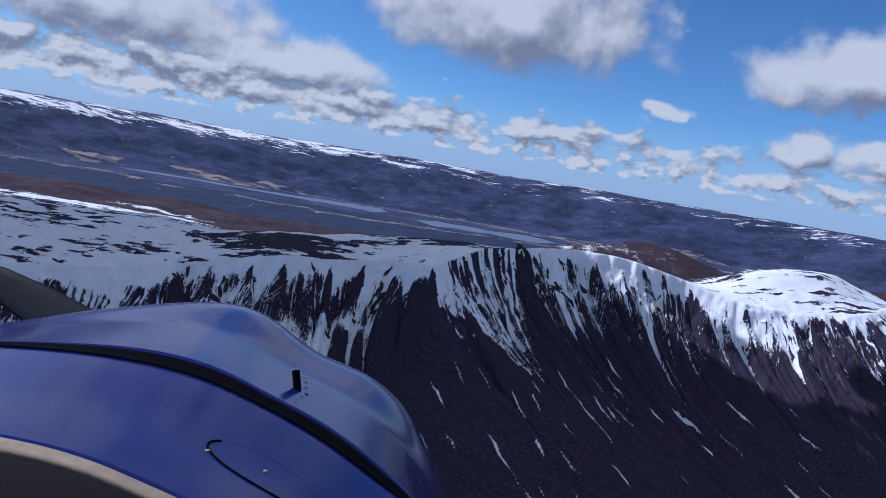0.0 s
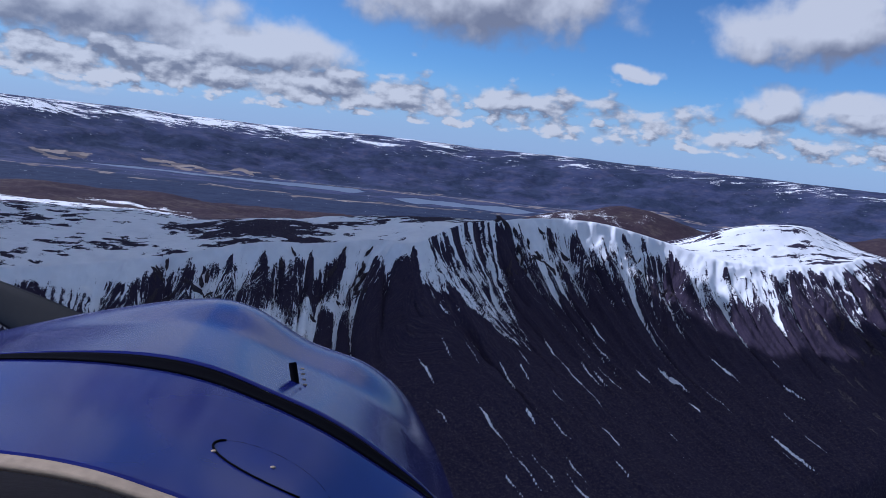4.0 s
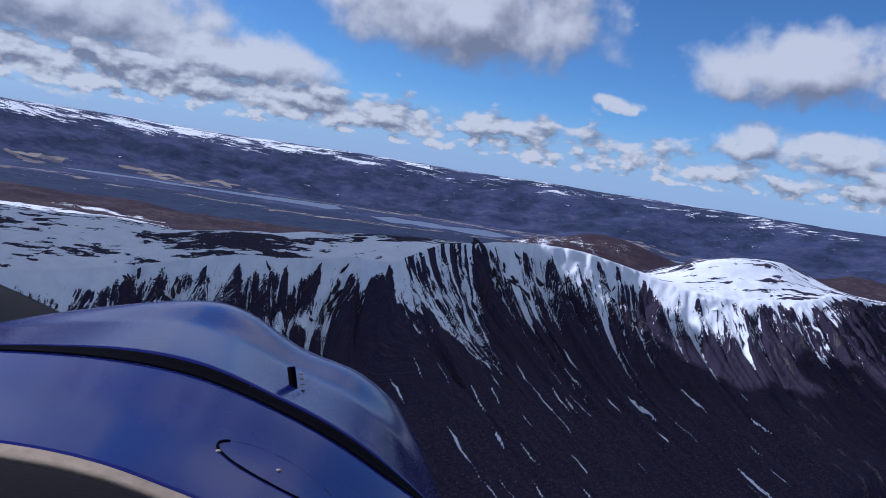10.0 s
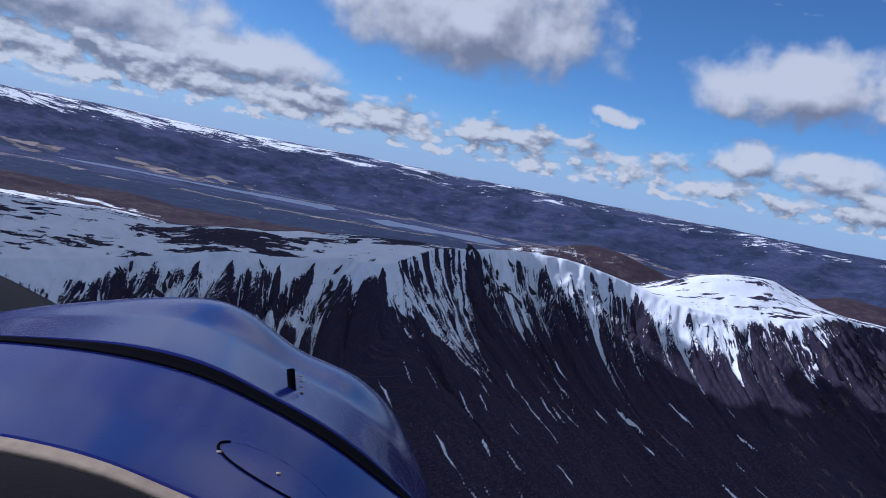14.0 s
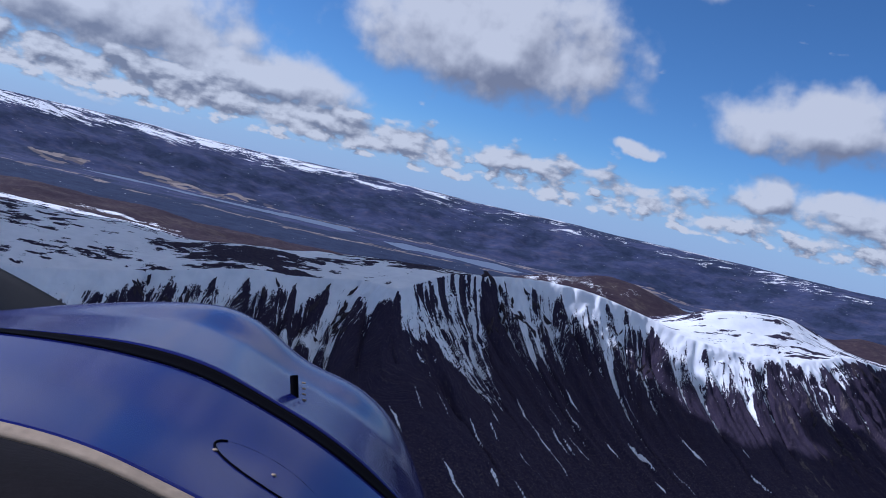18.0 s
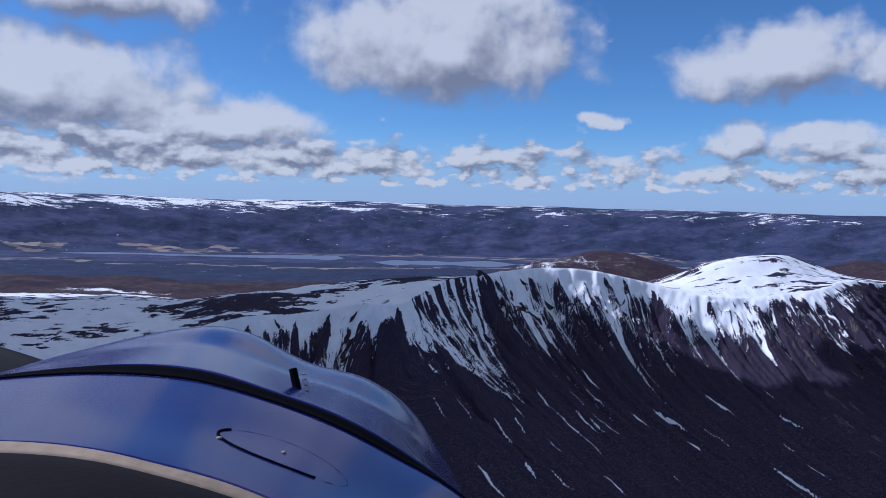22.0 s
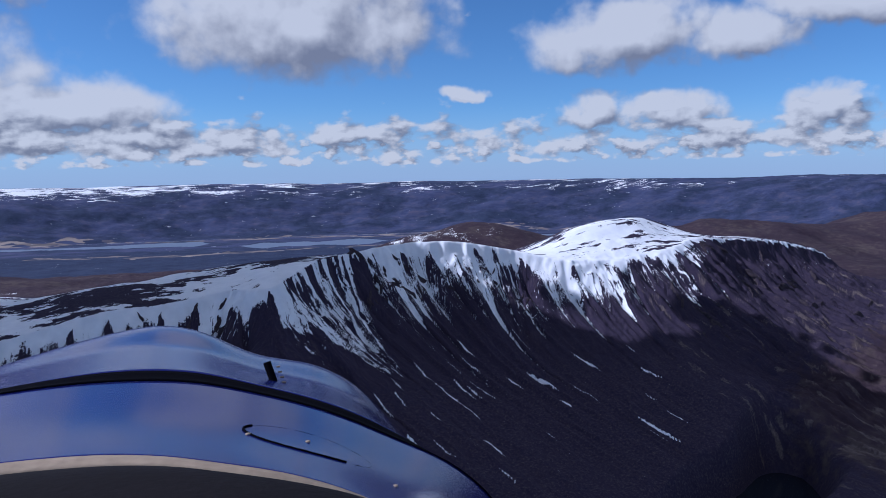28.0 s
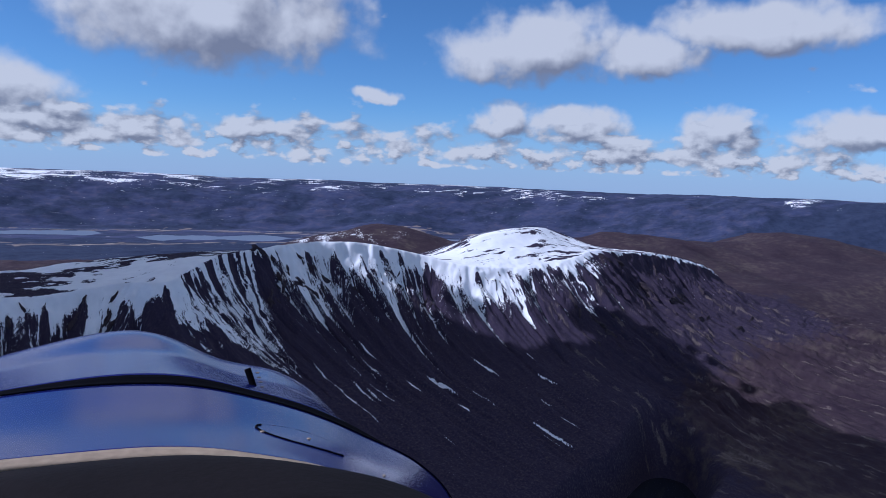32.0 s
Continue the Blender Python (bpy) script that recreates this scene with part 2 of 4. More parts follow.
def ground_material():
    m, n, l, b = material("mountain_ground", 0.95)
    b.inputs["Specular IOR Level"].default_value = 0.1

    def attr(name):
        a = n.new("ShaderNodeAttribute")
        a.attribute_name = name
        return a.outputs["Fac"]

    geo = n.new("ShaderNodeNewGeometry")

    def tex(scale, detail=5, rough=0.55, stretch=(1, 1, 1)):
        mp = n.new("ShaderNodeMapping")
        mp.inputs["Scale"].default_value = stretch
        l.new(geo.outputs["Position"], mp.inputs["Vector"])
        t = n.new("ShaderNodeTexNoise")
        t.inputs["Scale"].default_value, t.inputs["Detail"].default_value, t.inputs["Roughness"].default_value = scale, detail, rough
        l.new(mp.outputs[0], t.inputs["Vector"])
        return t.outputs["Fac"]

    def ramp(fac, stops):
        r = n.new("ShaderNodeValToRGB")
        while len(r.color_ramp.elements) < len(stops):
            r.color_ramp.elements.new(0.5)
        for e, (p, c) in zip(r.color_ramp.elements, stops):
            e.position, e.color = p, (*c, 1)
        l.new(fac, r.inputs[0])
        return r.outputs[0]

    def math_(op, x, y):
        k = n.new("ShaderNodeMath")
        k.operation = op
        for i, v in enumerate((x, y)):
            if isinstance(v, (int, float)):
                k.inputs[i].default_value = v
            else:
                l.new(v, k.inputs[i])
        return k.outputs[0]

    def step(x, lo, hi):
        k = n.new("ShaderNodeMapRange")
        k.interpolation_type = 'SMOOTHSTEP'
        k.inputs["From Min"].default_value, k.inputs["From Max"].default_value = lo, hi
        l.new(x, k.inputs["Value"])
        return k.outputs[0]

    def blend(fac, x, y):
        k = n.new("ShaderNodeMix")
        k.data_type = 'RGBA'
        l.new(fac, k.inputs[0])
        l.new(x, k.inputs[6])
        l.new(y, k.inputs[7])
        return k.outputs[2]

    on_face = attr("face")
    line = n.new("ShaderNodeCombineXYZ")
    l.new(attr("fall_d"), line.inputs[1])

    def runnel(across, along, detail, rough=0.55):
        """Noise drawn out down the slope."""
        mp = n.new("ShaderNodeMapping")
        mp.inputs["Scale"].default_value = (across, along, 1)
        l.new(line.outputs[0], mp.inputs["Vector"])
        t = n.new("ShaderNodeTexNoise")
        t.inputs["Scale"].default_value, t.inputs["Detail"].default_value, t.inputs["Roughness"].default_value = 1.0, detail, rough
        l.new(mp.outputs[0], t.inputs["Vector"])
        return t.outputs["Fac"]

    fine, mid, broad = tex(0.55, 6, 0.65), tex(0.09, 6, 0.6), tex(0.012, 5, 0.55)
    # the runnels wander a little
    wander = math_('ADD', math_('MULTIPLY', math_('SUBTRACT', mid, 0.5), 9.0), math_('MULTIPLY', math_('SUBTRACT', fine, 0.5), 1.6))
    l.new(math_('ADD', attr("fall_u"), wander), line.inputs[0])
    rib, vein = runnel(0.23, 0.034, 4), runnel(0.66, 0.085, 4, 0.6)
    grain = math_('ADD', math_('MULTIPLY', fine, math_('SUBTRACT', 1.0, math_('MULTIPLY', on_face, 0.6))), math_('MULTIPLY', vein, math_('MULTIPLY', on_face, 0.6)))
    rock = ramp(grain, [(0.3, (0.024, 0.019, 0.041)), (0.52, (0.041, 0.032, 0.055)), (0.74, (0.105, 0.083, 0.083))])
    heath = ramp(math_('ADD', math_('MULTIPLY', mid, 0.5), math_('MULTIPLY', broad, 0.5)), [(0.35, (0.031, 0.020, 0.031)), (0.52, (0.052, 0.036, 0.045)), (0.68, (0.098, 0.076, 0.068))])
    ground = blend(step(math_('ADD', attr("heath"), math_('MULTIPLY', math_('SUBTRACT', mid, 0.5), 0.9)), 0.35, 0.65), rock, heath)
    # stones, pale enough to carry some of the sunlit tone
    stones = ramp(grain, [(0.32, (0.05, 0.041, 0.045)), (0.68, (0.21, 0.165, 0.145))])
    ground = blend(step(math_('ADD', attr("scree"), math_('MULTIPLY', math_('SUBTRACT', fine, 0.5), 0.5)), 0.45, 1.1), ground, stones)
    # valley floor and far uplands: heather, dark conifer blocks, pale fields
    # blue of the distance haze is mixed into the conifer and heather colours
    hazy_forest = ramp(tex(0.02, 6, 0.7), [(0.3, (0.021, 0.029, 0.060)), (0.7, (0.045, 0.058, 0.105))])
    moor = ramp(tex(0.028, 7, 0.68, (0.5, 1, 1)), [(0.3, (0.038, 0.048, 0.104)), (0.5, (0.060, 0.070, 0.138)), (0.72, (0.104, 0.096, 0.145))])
    cell = n.new("ShaderNodeTexVoronoi")
    cell.inputs["Scale"].default_value = 0.042
    mp = n.new("ShaderNodeMapping")
    mp.inputs["Scale"].default_value = (0.35, 0.8, 1.0)
    l.new(geo.outputs["Position"], mp.inputs["Vector"])
    l.new(mp.outputs[0], cell.inputs["Vector"])
    sep = n.new("ShaderNodeSeparateColor")
    l.new(cell.outputs["Color"], sep.inputs[0])
    field = ramp(sep.outputs[1], [(0.0, (0.12, 0.105, 0.11)), (0.4, (0.20, 0.165, 0.16)), (0.8, (0.30, 0.25, 0.22))])
    far = blend(step(math_('SUBTRACT', tex(0.0075, 7, 0.68, (0.6, 1, 1)), math_('MULTIPLY', attr("wood"), 0.42)), 0.41, 0.59), hazy_forest, moor)
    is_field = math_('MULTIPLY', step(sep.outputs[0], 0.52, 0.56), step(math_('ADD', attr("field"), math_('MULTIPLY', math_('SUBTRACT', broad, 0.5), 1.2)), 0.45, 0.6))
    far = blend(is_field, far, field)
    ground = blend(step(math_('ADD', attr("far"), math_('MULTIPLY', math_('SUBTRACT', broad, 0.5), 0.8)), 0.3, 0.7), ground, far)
    # snow lies where the cover is deep enough, with a ragged melting edge
    tiny = tex(1.5, 5, 0.7)
    rag = math_('ADD', math_('ADD', math_('MULTIPLY', math_('SUBTRACT', tiny, 0.5), 0.5), math_('MULTIPLY', math_('SUBTRACT', fine, 0.5), 0.6)), math_('MULTIPLY', math_('SUBTRACT', mid, 0.5), 0.5))
    rag = math_('MULTIPLY', rag, 1.35)
    drift = math_('MULTIPLY', math_('SUBTRACT', tex(0.05, 6, 0.64, (0.22, 1, 1)), 0.5), 2.2)
    rag = math_('ADD', rag, math_('MULTIPLY', drift, attr("far")))
    thin = math_('ADD', math_('MULTIPLY', math_('SUBTRACT', rib, 0.5), 1.25), math_('MULTIPLY', math_('SUBTRACT', vein, 0.5), 0.95))
    thin = math_('MULTIPLY', thin, math_('SUBTRACT', 1.0, math_('MULTIPLY', step(attr("fall_d"), 25.0, 95.0), 0.55)))
    thin = math_('MULTIPLY', thin, math_('ADD', 0.3, math_('MULTIPLY', step(attr("fall_d"), 4.0, 26.0), 0.7)))
    rag = math_('ADD', math_('MULTIPLY', rag, math_('SUBTRACT', 1.0, math_('MULTIPLY', on_face, 0.55))), math_('MULTIPLY', thin, on_face))
    cover = step(math_('ADD', attr("snow"), rag), 0.492, 0.528)
    snow = ramp(mid, [(0.25, (0.78, 0.79, 0.81)), (0.7, (0.90, 0.905, 0.915))])
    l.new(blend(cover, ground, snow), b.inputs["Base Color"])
    rg = n.new("ShaderNodeMapRange")
    rg.inputs["To Min"].default_value, rg.inputs["To Max"].default_value = 0.95, 0.55
    l.new(cover, rg.inputs["Value"])
    l.new(rg.outputs[0], b.inputs["Roughness"])
    bp = n.new("ShaderNodeBump")
    bp.inputs["Strength"].default_value, bp.inputs["Distance"].default_value = 0.5, 1.8
    relief = math_('ADD', math_('MULTIPLY', fine, math_('SUBTRACT', 1.0, math_('MULTIPLY', on_face, 0.55))), math_('MULTIPLY', math_('ADD', math_('MULTIPLY', rib, 2.2), vein), on_face))
    l.new(math_('MULTIPLY', relief, math_('SUBTRACT', 1.1, cover)), bp.inputs["Height"])
    l.new(bp.outputs[0], b.inputs["Normal"])
    return m


def cloud_material():
    m, n, l, b = material("cloud_vapour", 1.0)
    out = n["Material Output"]
    d, t, mix = n.new("ShaderNodeBsdfDiffuse"), n.new("ShaderNodeBsdfTranslucent"), n.new("ShaderNodeMixShader")
    tex = n.new("ShaderNodeTexNoise")
    tex.inputs["Scale"].default_value = 0.02
    ramp = n.new("ShaderNodeValToRGB")
    ramp.color_ramp.elements[0].color, ramp.color_ramp.elements[1].color = (0.84, 0.85, 0.87, 1), (0.93, 0.93, 0.94, 1)
    geo = n.new("ShaderNodeNewGeometry")
    l.new(geo.outputs["Position"], tex.inputs["Vector"])
    l.new(tex.outputs["Fac"], ramp.inputs[0])
    l.new(ramp.outputs[0], d.inputs[0])
    l.new(ramp.outputs[0], t.inputs[0])
    mix.inputs[0].default_value = 0.45
    l.new(d.outputs[0], mix.inputs[1])
    l.new(t.outputs[0], mix.inputs[2])
    l.new(mix.outputs[0], out.inputs[0])
    return m


GROUND, CLOUD = ground_material(), cloud_material()

# ---- the land: one sheet from the glen to the horizon ----
# edge of the plateau above the cliffs, west to east: x, y, height
RIM = np.array([(-900, 330, 110), (-650, 470, 118), (-420, 600, 124), (-290, 690, 141), (-225, 735, 142), (-160, 770, 152), (-100, 780, 167),
                (-60, 805, 164), (-14, 818, 172), (14, 784, 174), (40, 815, 184), (66, 850, 191), (103, 872, 194), (150, 910, 196.5), (200, 902, 198.5),
                (245, 915, 189.5), (283, 918, 182), (307, 890, 174), (366, 884, 172), (444, 890, 182), (492, 925, 189), (545, 950, 183),
                (600, 966, 181), (652, 976, 174), (700, 986, 163), (738, 1003, 150), (790, 1090, 124), (890, 1260, 100)], float)
FLOOR = 25.0
seg = np.linalg.norm(np.diff(RIM[:, :2], axis=0), axis=1)
arc = np.concatenate(([0], np.cumsum(seg)))
sam = np.arange(0, arc[-1], 7.0)
rim_pts = np.stack([np.interp(sam, arc, RIM[:, i]) for i in range(3)], 1)
for _ in range(3):
    rim_pts[1:-1] = (rim_pts[:-2] + 2 * rim_pts[1:-1] + rim_pts[2:]) / 4
tan = np.gradient(rim_pts[:, :2], axis=0)
nor = np.stack([-tan[:, 1], tan[:, 0]], 1)
nor /= np.linalg.norm(nor, axis=1)[:, None]


def rim_frame(x, y):
    """For each place: signed way from the rim (plateau side positive), smoothed way along it, rim height there."""
    d, s, z = np.empty_like(x), np.empty_like(x), np.empty_like(x)
    for i in range(0, len(x), 20000):
        k = slice(i, i + 20000)
        dx, dy = x[k, None] - rim_pts[None, :, 0], y[k, None] - rim_pts[None, :, 1]
        r = np.sqrt(dx * dx + dy * dy)
        near = r.argmin(1)
        rm = r[np.arange(len(near)), near]
        # exact distance to the two stretches that meet at the nearest place
        one = np.full(len(near), 1e9)
        px, py = x[k], y[k]
        for j in (np.clip(near - 1, 0, len(sam) - 2), np.clip(near, 0, len(sam) - 2)):
            ax, ay = rim_pts[j, 0], rim_pts[j, 1]
            ex, ey = rim_pts[j + 1, 0] - ax, rim_pts[j + 1, 1] - ay
            f = np.clip(((px - ax) * ex + (py - ay) * ey) / (ex * ex + ey * ey), 0, 1)
            gap = np.hypot(px - ax - f * ex, py - ay - f * ey)
            turn = ex * (py - ay) - ey * (px - ax)
            side = np.where(gap < one, turn, side if one[0] < 1e8 else turn)
            one = np.minimum(one, gap)
        w = np.exp(-(r - rm[:, None]) / (10 + 0.12 * rm[:, None]))
        w /= w.sum(1)[:, None]
        d[k] = np.where(side >= 0, 1, -1) * one
        s[k] = (w * sam[None]).sum(1)
        z[k] = (w * rim_pts[None, :, 2]).sum(1)
    return d, s, z


def bump_at(x, y, cx, cy, rx, ry, h, turn=0.0, power=1.0):
    c, s = math.cos(radians(turn)), math.sin(radians(turn))
    u, v = (x - cx) * c + (y - cy) * s, -(x - cx) * s + (y - cy) * c
    return h * np.exp(-((u / rx) ** 2 + (v / ry) ** 2) ** power)


def loch_depth(x, y):
    """1 in the middle of the lochs and the wide river in the valley, 0 on land."""
    mid = 3730 + 50 * fbm(x / 420, x * 0, 3, 71) - 185 * smooth(-160, 0, x)
    half = (38 + 60 * smooth(-900, -350, x)) * smooth(-1500, -1250, x) * smooth(-170, -260, x) + 95 * smooth(-60, 60, x) * smooth(620, 480, x) + 40 * smooth(600, 680, x) * smooth(1500, 1300, x)
    half = half * (1.45 + 0.9 * fbm(x / 160, x * 0, 3, 72))
    return np.clip(1 - np.abs(y - mid) / np.maximum(half, 0.1), 0, 1) * (half > 2)


def cell_random(c, seed):
    return lattice(c, c * 0 + 3, c * 0 + 5, seed)


def funnels(u, down, gap, width, short, long, seed, tail):
    """Snow funnels, wide at the rim and narrowing downwards: above 0 inside, and the middle line of the nearest."""
    best, length, squeeze = np.full_like(u, -3.0), np.zeros_like(u), np.ones_like(u)
    c0 = np.floor(u / gap)
    for k in (-1, 0, 1):
        c = c0 + k
        mid = (c + 0.2 + 0.6 * cell_random(c, seed)) * gap
        reach = short + (long - short) * cell_random(c, seed + 1) ** 1.7
        lean = (cell_random(c, seed + 2) - 0.5) * 0.28
        w = width * (0.6 + 0.6 * cell_random(c, seed + 3)) * np.clip(1 - down / reach, 0, 1) ** 1.1 + tail * (down < reach * 1.9)
        f = (w - np.abs(u - mid - lean * down)) / np.maximum(w * 0.55, 1.6)
        f = np.clip(f, -1, 1) - 2.0 * smooth(reach * 1.3, reach * 1.9, down)
        take = f > best
        best, length = np.where(take, f, best), np.where(take, mid + lean * down, length)
        squeeze = np.where(take, 1 / np.clip(1 - 0.95 * down / reach, 0.24, 1), squeeze)
    return best, length, squeeze


def streaks(u, down, gap, seed):
    """Thin separate streaks of old snow low on the face."""
    best = np.full_like(u, -1.0)
    c0 = np.floor(u / gap)
    for row in range(3):
        for k in (-1, 0, 1):
            c = c0 + k + 1000 * row
            mid = ((c0 + k) + cell_random(c, seed)) * gap
            start = 62 + 50 * row + 45 * cell_random(c, seed + 1)
            run = 14 + 34 * cell_random(c, seed + 2)
            w = (0.65 + 0.65 * cell_random(c, seed + 3)) * smooth(start - 2, start + run * 0.3, down) * (1 - smooth(start + run * 0.5, start + run, down))
            f = 0.9 * (w - np.abs(u - mid)) / 1.2 + 0.35
            best = np.maximum(best, np.where((cell_random(c, seed + 4) > 0.5) & (w > 0.25), f, -1))
    return best


def snow_fan(x, y):
    """1 inside a triangle that hangs from the rim to a point below, and the ribs that run to that point."""
    a, b, c = (24, 794), (96, 870), (130, 738)
    det = (b[1] - c[1]) * (a[0] - c[0]) + (c[0] - b[0]) * (a[1] - c[1])
    p = ((b[1] - c[1]) * (x - c[0]) + (c[0] - b[0]) * (y - c[1])) / det
    q = ((c[1] - a[1]) * (x - c[0]) + (a[0] - c[0]) * (y - c[1])) / det
    inside = np.minimum(np.minimum(p, q), 1.25 - p - q + 1.0)
    r = np.hypot(x - c[0], y - c[1])
    bearing_ = np.arctan2(y - c[1], x - c[0])
    spokes = fbm(bearing_ * 40, r / 40, 4, 95, 0.6) + 0.30 * fbm(x / 5, y / 5, 3, 96)
    return smooth(-0.06, 0.10, inside) * smooth(4, 30, r), spokes


CAP_X = (-900, -430, -270, -200, -95, -25, 41, 110, 154, 228, 300, 400, 545, 650, 740, 830)
CAP_Z = (150, 166, 165, 161, 171, 182, 187, 190, 195, 195, 186, 182, 200, 197, 176, 150)


def land(x, y):
    d, s, rz = rim_frame(x, y)
    d = d + (5.5 * fbm(x / 24, y / 24, 3, 22) + 2.4 * fbm(x / 7, y / 7, 2, 23)) * (1 - smooth(20, 60, np.abs(d)))
    down = np.maximum(-d, 0)
    up = np.maximum(d, 0)
    # country behind the ridge, falling to the broad valley and rising to the uplands beyond
    wide = fbm(x / 420, y / 420, 5, 5)
    back = 92 - 117 * smooth(1150, 3000, y) + 22 * wide * smooth(900, 1500, y) * (1 - 0.85 * smooth(2600, 3100, y))
    back = back + bump_at(x, y, 412, 1640, 200, 165, 83, 15) + bump_at(x, y, 90, 1480, 230, 110, 28, 20)
    back = back + bump_at(x, y, 1420, 1560, 330, 260, 85, 10) + bump_at(x, y, 900, 1560, 260, 200, 72) + bump_at(x, y, -700, 1500, 420, 260, 30)
    out = np.hypot(0.9 * x, y)
    rise = smooth(3980, 4800, out) * smooth(1500, 2300, y)
    hills = fbm(x / 560, y / 330, 5, 8)
    skyl = 228 + 10 * smooth(200, -1800, x) + 12 * fbm(x / 700, x * 0, 4, 21)
    back = back + rise * (skyl + 25) + hills * 40 * smooth(3900, 4200, out) * (1 - 0.8 * smooth(4450, 4780, out))
    back = back + 14 * fbm(x / 150, y / 95, 4, 33) * smooth(3950, 4150, out) * (1 - 0.7 * smooth(4500, 4800, out))
    back = back + 9 * fbm(x / 90, y / 90, 4, 31) * smooth(800, 1400, y) * (1 - smooth(2500, 3000, y))
    # the plateau: it swells a little behind the rim, then tips away to the north-west
    cap = np.interp(x, CAP_X, CAP_Z) - 0.155 * (y - 900) - 0.00012 * np.maximum(y - 1000, 0) ** 2
    swell = rz + 0.11 * up
    k = 7.0
    top = -k * np.logaddexp(-swell / k, -cap / k) + 1.2
    top = np.where(up < 12, top + (np.minimum(rz, top + 9) - top) * (1 - smooth(0, 12, up)), top)
    top = top + 3.2 * fbm(x / 60, y / 45, 5, 3) * smooth(0, 50, up)
    fall = smooth(10, 130, (np.interp(x, CAP_X, CAP_Z) - 8) - top)
    hump = bump_at(x, y, 428, 962, 138, 92, 1.0, 10, 1.15)
    domez = 160 + 50 * hump + 1.3 * fbm(x / 40, y / 22, 4, 9)
    dome = smooth(0.12, 0.4, hump)
    top = top + np.maximum(domez - top, 0) * np.minimum(up / 62, 1) ** 0.92 * smooth(0.02, 0.25, hump)
    plateau = np.maximum(top, back * smooth(0, 160, up) - 60 * (1 - smooth(0, 160, up)))
    # the face, cut by funnels and gullies that run down from the rim
    slant = 0.42 * smooth(0, 60, x) * (1 - 0.55 * smooth(260, 380, x)) - 0.10 * smooth(5, -50, x)
    u = 0.62 * s + 0.45 * x + 6 * fbm(s / 70, down / 90, 3, 41) - slant * down
    big, mid, squeeze = funnels(u + 1.6 * fbm(s / 15, down / 40, 3, 42), down, 22.0, 9.0, 34, 120, 51, 1.0)
    # lesser streaks run together towards the middle of their funnel
    uc = mid + (u - mid) * squeeze + 1.1 * fbm(s / 9, down / 16, 3, 45)
    sml, _, _ = funnels(uc, down, 8.5, 2.6, 22, 110, 61, 0.0)
    rib = 0.75 * fbm(uc / 3.3, down / 24, 4, 43, 0.6) + 0.45 * fbm(x / 3.2, y / 3.2, 3, 46)
    floor = FLOOR + 30 * smooth(450, 900, x) + 5 * fbm(x / 80, y / 80, 4, 13)
    ease = down - 13 * (1 - np.exp(-down / 18)) * smooth(325, 380, x) * (1 - smooth(500, 545, x))
    steep = 0.86 * np.exp(-ease / 165) + 0.14 * np.exp(-ease / 22)
    face = floor + (rz - floor) * steep
    cut = smooth(0, 30, down) * (1 - smooth(150, 340, down))
    spine = ridged(u / 31, down / 260 + 3, 3, 52)
    face = face + cut * ((5.5 + 5 * smooth(400, 480, x)) * spine - 6.0 * smooth(-0.6, 0.9, big) - 2.0 * smooth(-0.6, 0.8, sml) + 1.1 * rib)
    face = face + cut * smooth(390, 460, x) * (8.0 * ridged(u / 13 + 7, down / 80, 4, 53) + 4.2 * fbm(x / 20, y / 20, 5, 54, 0.62))
    face = face + 1.2 * fbm(x / 8, y / 8, 4, 15) * smooth(6, 50, down)
    # the corrie under the western headwall has a nearly level floor
    bowl = bump_at(x, y, -85, 700, 95, 60, 1.0, 20)
    face = face - 14 * bowl * smooth(30, 80, down)
    away = smooth(350, 800, down) * smooth(950, 1150, y)
    h = np.where(d > 0, plateau, face * (1 - away) + back * away)
    # the ground far east of the cliffs is open moor
    h = h + smooth(1020, 1180, y) * np.maximum(back - h, 0)
    water = loch_depth(x, y)
    h = np.where((y > 2950) & (y < 3930), np.where(water > 0, -27.0 - 3 * water, np.maximum(h, -24.0)), h)
    pool = np.clip(1 - np.abs((y - 520) - 0.66 * (x - 205)) / (52 + 10 * fbm(x / 60, y / 60, 3, 77)), 0, 1) * smooth(170, 240, x) * (1 - smooth(385, 440, x))
    h = np.where((y < 790) & (y > 480) & (x > 150) & (x < 600) & (pool > 0.02), h + (np.minimum(h, 16.0) - h) * smooth(0, 0.4, pool), h)
    bank = bump_at(x, y, 395, 575, 70, 24, 1.0, 33)
    h = h + 3 * bank
    # snow: broken on the plateau, in funnels, ribs and thin streaks on the face
    lie = 0.62 * fbm(x / 36, y / 24, 5, 81) + 0.80 * fbm(x / 11, y / 6, 5, 180, 0.62)
    broad = fbm(x / 95, y / 75, 3, 82)
    s_top = 0.86 - 0.16 * smooth(60, 0, x) + 1.25 * lie + 0.55 * broad - 0.9 * fall - 0.55 * bump_at(x, y, 35, 905, 60, 45, 1.0) - 0.3 * bump_at(x, y, -160, 830, 140, 40, 1.0)
    s_top = np.where(dome > 0, s_top * (1 - dome) + dome * (0.98 + 1.15 * fbm(x / 30, (y - 0.1 * x) / 4.2, 5, 181, 0.6) + 0.2 * fbm(x / 13, y / 8, 4, 182) + 0.2 * broad - 0.55 * smooth(940, 1000, y) - 0.12 * smooth(0.75, 0.95, hump) - 0.75 * bump_at(x, y, 345, 985, 60, 24, 1.0, 20) - 0.3 * bump_at(x, y, 440, 905, 40, 12, 1.0, 15)), s_top)
    s_top = np.maximum(s_top, 0.72 - up / 11 + 0.3 * lie + 0.3 * dome)
    s_top = s_top - 0.3 * smooth(505, 560, x) - 0.16 * (1 - smooth(0, 6 + 26 * dome, up))
